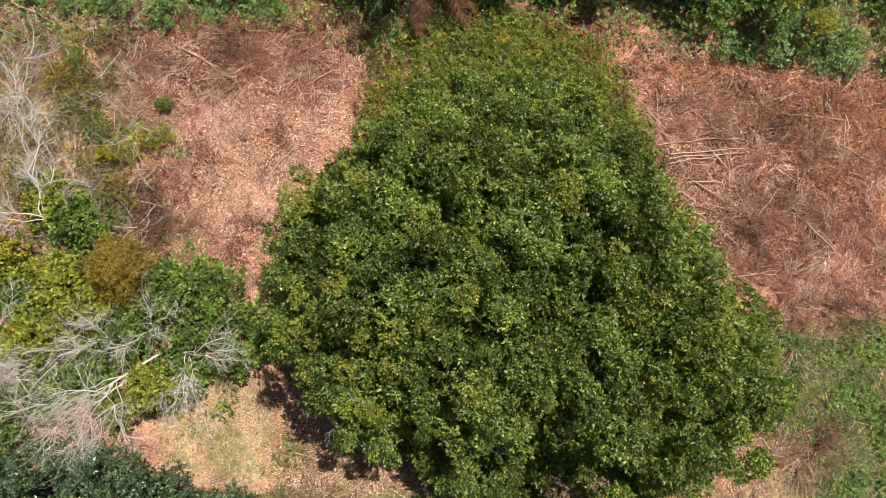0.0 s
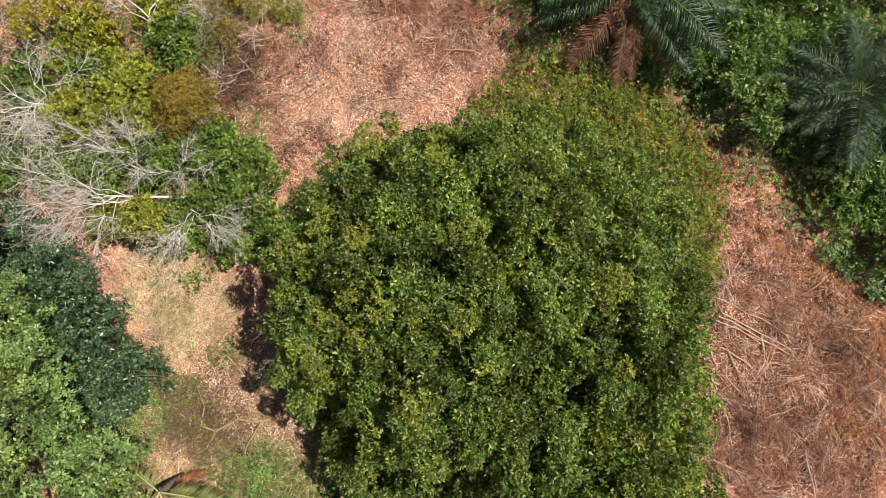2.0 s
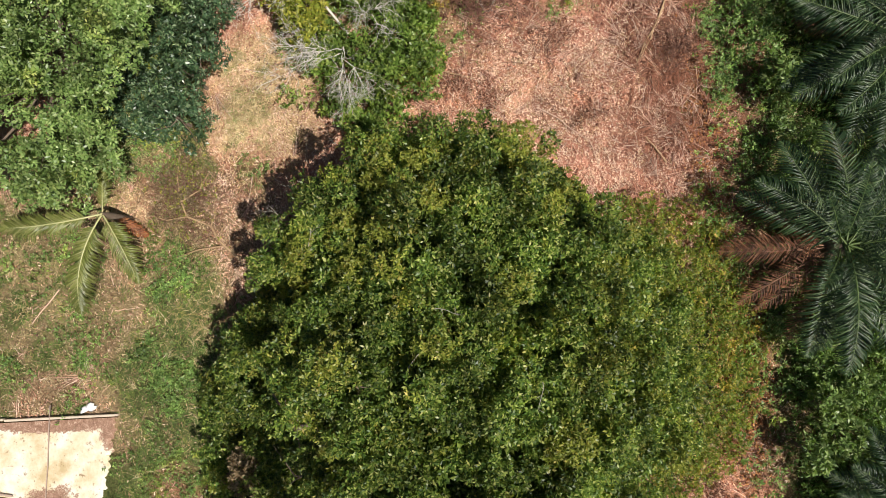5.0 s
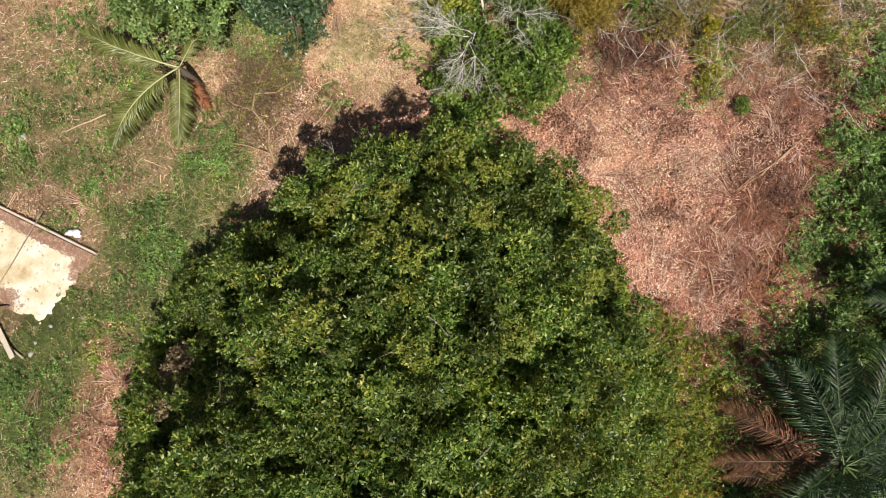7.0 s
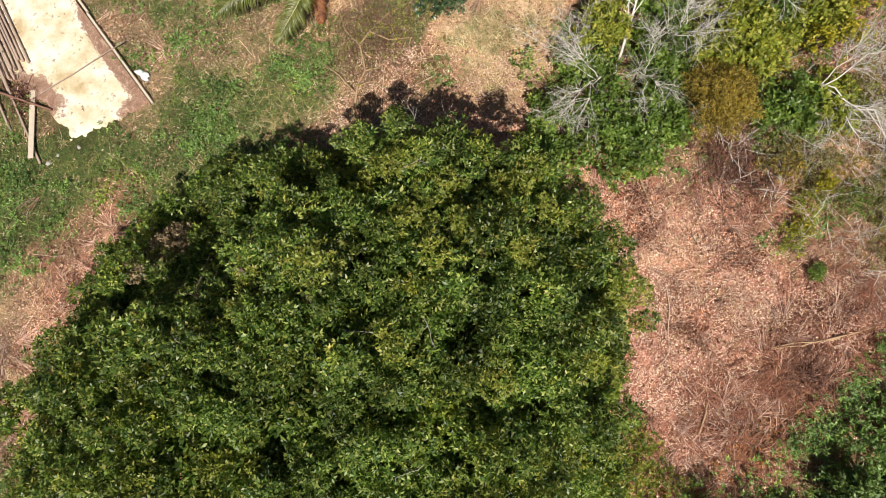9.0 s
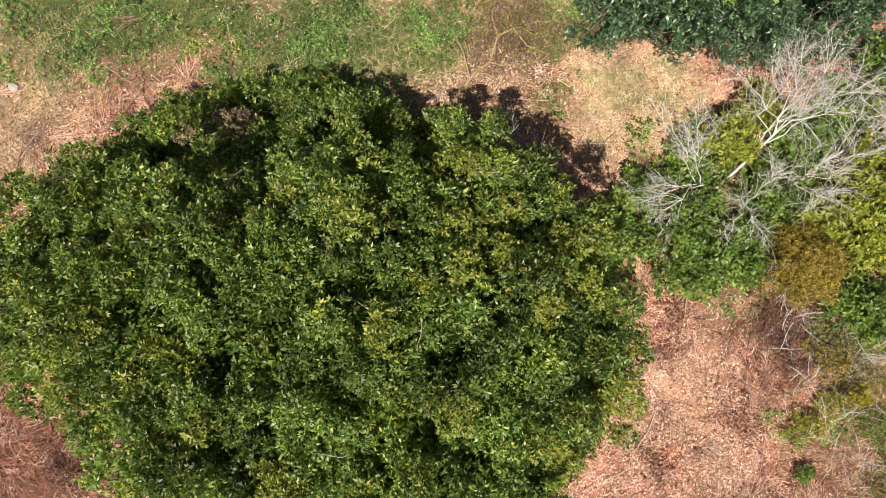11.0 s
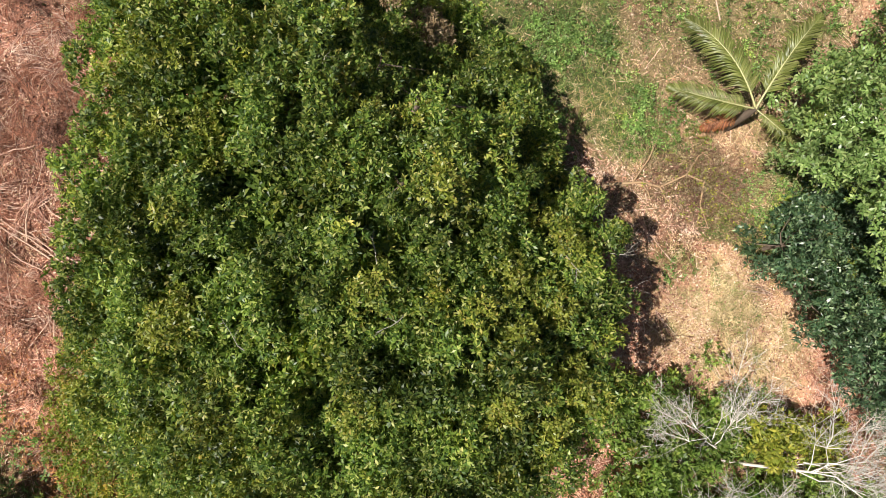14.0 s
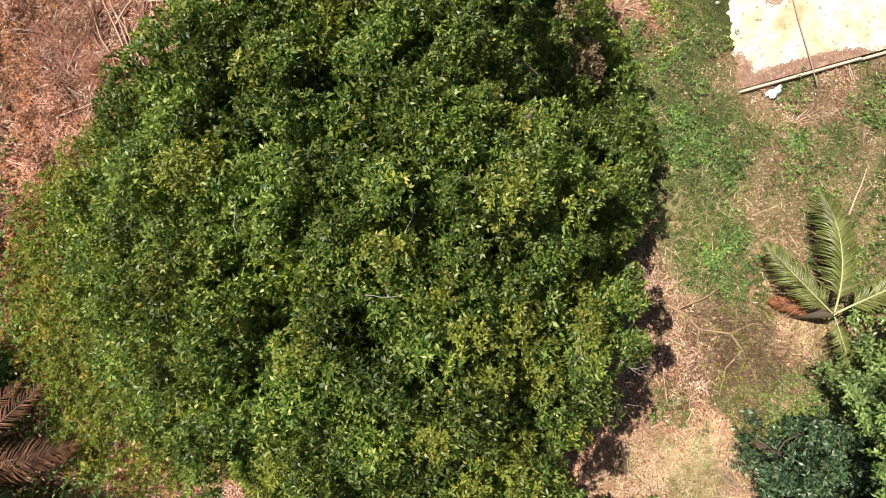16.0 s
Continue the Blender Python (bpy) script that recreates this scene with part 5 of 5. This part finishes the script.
                brush.append((pts, np.linspace(0.011, 0.004, 4)))
        tagged(new(name, mesh_np(name, *tubes(brush, 3), mat)), label, "brush", kind="stuff")

    fans("cut_brush", 330, BRUSHWOOD, "tangled reddish brown brush left on the clearing")
    fans("pale_brush", 210, STALK, "fans of pale pinkish stalks left on the clearing")
    # fans of stalks that lie out from their roots
    for x, y in scatter(rng, 300, dry):
        a0, l0 = rng.uniform(0, 2 * math.pi), rng.uniform(0.5, 1.3)
        if crown_u(np.array(x + 1.3 * l0 * math.cos(a0)), np.array(y + 1.3 * l0 * math.sin(a0))) < 0.8:
            continue
        for _ in range(18):
            a, l, f = a0 + rng.normal(0, 0.3), l0 * rng.uniform(0.5, 1.3), rng.uniform(0, 0.3)
            s = np.linspace(0, 1, 3)
            pts = np.stack([x + l * (s + f) * math.cos(a) + rng.normal(0, 0.03, 3), y + l * (s + f) * math.sin(a) + rng.normal(0, 0.03, 3), 0.06 + 0.16 * np.sin(s * 2.6) * rng.uniform(0.3, 1)], -1)
            segs.append((pts, np.linspace(0.009, 0.004, 3)))
    tagged(new("long_stalks", mesh_np("long_stalks", *tubes(segs, 3), STALK)), "long dry stalks lying criss-cross on the clearing", "litter", kind="stuff")

    def flakes(name, n, keep, mat, length, width, label, cat, lift=0.07):
        P = scatter(rng, n, keep)
        z = ground_height(P[:, 0], P[:, 1]) + rng.uniform(0.01, lift, n)
        a = rng.uniform(0, 2 * math.pi, n)
        D = np.stack([np.cos(a), np.sin(a), rng.normal(0, 0.3, n)], -1)
        N = unit(rng.normal(0, 0.4, (n, 3)) + [0, 0, 1])
        l = length * rng.uniform(0.5, 1.3, n)
        tagged(new(name, mesh_np(name, *slips(np.column_stack([P, z]), D, N, l, l * width, 0.12), mat)), label, cat, kind="stuff")

    def browns(x, y):
        return dry(x, y) * np.clip(0.45 + 0.6 * wobble(x, y, 0.9), 0.08, 1)

    flakes("leaf_litter", 125000, browns, DRYLEAF, 0.085, 0.45, "curled dry brown leaves strewn on the soil", "leaf litter")
    flakes("dark_litter", 30000, lambda x, y: dry(x, y) * np.clip(zones(x, y)[2] + 0.15, 0, 1), DARKDRY, 0.13, 0.35, "dark withered leaves strewn on the soil", "leaf litter")

    RUSTLEAF = leaf_mat("rusty_leaf", [(0, (0.16, 0.055, 0.02)), (0.6, (0.36, 0.14, 0.045)), (1, (0.56, 0.27, 0.1))], 0.65, 0.12)
    flakes("rusty_litter", 16000, lambda x, y: np.maximum.reduce([blob(x, y, 16.6, 7.4, 3.4, 1.5, 0, 0.5), blob(x, y, 15.9, 4.7, 1.1, 0.9, 0, 0.5), blob(x, y, 11.5, 8.6, 4.0, 0.6, 0, 0.5) * 0.6, blob(x, y, -7, 9.2, 5, 0.7, 0, 0.5) * 0.4, blob(x, y, 2.6, 9.9, 3.6, 0.9, 0, 0.5) * 0.8]), RUSTLEAF, 0.15, 0.35, "rusty orange withered leaves on the cut brush", "leaf litter", 0.2)
    TANLEAF = leaf_mat("tan_leaf", [(0, (0.15, 0.095, 0.05)), (0.6, (0.33, 0.235, 0.135)), (1, (0.62, 0.48, 0.32))], 0.65, 0.12)
    flakes("tan_litter", 26000, lambda x, y: loam(x, y) * np.clip(1.1 - grassy(x, y), 0.15, 1), TANLEAF, 0.1, 0.42, "tan fallen leaves strewn in the grass", "leaf litter")
    PALE = leaf_mat("bleached_leaf", [(0, (0.56, 0.34, 0.24)), (1, (0.86, 0.65, 0.5))], 0.65, 0.1)
    flakes("bleached_litter", 46000, lambda x, y: dry(x, y) * np.clip(0.3 + wobble(y, x, 0.8) + blob(x, y, -8.2, 2.6, 3.0, 3.2), 0.05, 1) * np.where(y < -11, 0.4, 1) * np.where(x > 7, 0.35, 1), PALE, 0.1, 0.4, "bleached curled leaves strewn on the soil", "leaf litter", 0.12)

    def blades(name, n, keep, mat, height, label):
        P = scatter(rng, n // 6, keep)
        P = np.repeat(P, 6, 0) + rng.normal(0, 0.06, (len(P) * 6, 2))
        m = len(P)
        z = ground_height(P[:, 0], P[:, 1])
        a = rng.uniform(0, 2 * math.pi, m)
        D = np.stack([np.cos(a) * 0.9, np.sin(a) * 0.9, rng.uniform(0.25, 1.0, m)], -1)
        l = height * rng.uniform(0.5, 1.4, m)
        tagged(new(name, mesh_np(name, *slips(np.column_stack([P, z]), D, np.tile([0, 0, 1.0], (m, 1)), l, rng.uniform(0.008, 0.02, m), 0.35, 0.3), mat)), label, "grass", kind="stuff")

    blades("green_grass", 260000, grassy, GRASS, 0.2, "short green and yellowing grass")
    blades("dry_straw", 130000, lambda x, y: strawy(x, y) * np.where((y < -11.5) & (x > -4), 0.35, 1), STRAW, 0.22, "bleached dry straw lying flat")
    # broad-leaved weeds in the grass
    P = scatter(rng, 1500, lambda x, y: np.maximum(grassy(x, y), 0.5 * (y < -11) * (y > -21) * (x > -6) * (wobble(x, y, 1.3) > 0.15)) * (y < 5) * (np.hypot(x + 8.6, y + 8.8) > 1.5) * np.clip(0.2 + wobble(x, y, 0.7), 0, 1))
    pts = np.concatenate([np.column_stack([p + rng.normal(0, 0.22, (9, 2)), rng.uniform(0.08, 0.25, 9)]) for p in P])
    tagged(new("weeds", mesh_np("weeds", *rosettes(pts, unit(rng.normal(0, 0.3, (len(pts), 3)) + [0, 0, 1]), rng, 7, 0.1, 0.045, 1.0, 0.15, True), SHRUB)), "low green broad-leaved weeds in the grass", "weeds", kind="stuff")
    # dry olive undergrowth and grey twigs in the scrub
    P = scatter(rng, 2400, lambda x, y: (x < -14.0 - 0.3 * np.maximum(0, y - 3)) * (y < 8.5) * (y > -9) * np.clip(0.4 + wobble(x, y, 1.2), 0, 1), (-23, -9, -13, 9))
    pts = np.column_stack([P, rng.uniform(0.05, 0.5, len(P))])
    tagged(new("scrub_growth", mesh_np("scrub_growth", *rosettes(pts, unit(rng.normal(0, 0.4, (len(pts), 3)) + [0, 0, 1]), rng, 6, 0.11, 0.045, 1.0, 0.15, True), SCRUBLEAF)), "dry olive undergrowth between the bushes", "undergrowth", kind="stuff")
    P = scatter(rng, 900, lambda x, y: (x < -12.6 - 0.3 * np.maximum(0, y - 3)) * 1.0, (-23, -8.6, -12, 9))
    segs = []
    for x, y in P:
        limb(rng, (x, y, rng.uniform(0.05, 0.7)), (rng.normal(), rng.normal(), rng.normal(0.1, 0.3)), rng.uniform(0.5, 1.1), 0.011, 1, segs, 0.12, (2, 4), 0.65)
    segs = [(np.maximum(np.array(p), [-99, -99, 0.03]), r) for p, r in segs]
    tagged(new("scrub_twigs", mesh_np("scrub_twigs", *tubes(segs, 3), DEADWOOD)), "tangle of grey leafless twigs in the scrub", "twigs", kind="stuff")
    # low leaves below the western bushes
    P = scatter(rng, 1300, lambda x, y: np.clip(0.4 + wobble(x, y, 1.2), 0, 1), (-18, -7.6, -8.6, -1.2))
    pts = np.column_stack([P, rng.uniform(0.05, 0.8, len(P))])
    tagged(new("bush_growth", mesh_np("bush_growth", *rosettes(pts, unit(rng.normal(0, 0.4, (len(pts), 3)) + [0, 0, 1]), rng, 7, 0.13, 0.055, 1.0, 0.2, True), GREENBUSH)), "low green growth under the bare shrubs", "undergrowth", kind="stuff")
    # undergrowth below the thicket
    P = scatter(rng, 8500, lambda x, y: ((y > 9.3 - 0.1 * np.maximum(0, -x - 8) * 1.5) | ((y > 8.5) & (x > -6) & (x < 3.5))).astype(float))
    pts = np.column_stack([P, rng.uniform(0.1, 0.9, len(P))])
    tagged(new("undergrowth", mesh_np("undergrowth", *rosettes(pts, unit(rng.normal(0, 0.4, (len(pts), 3)) + [0, 0, 1]), rng, 7, 0.15, 0.06, 1.0, 0.15, True), SHRUB)), "tangled green undergrowth between the shrubs", "undergrowth", kind="stuff")


build_litter()
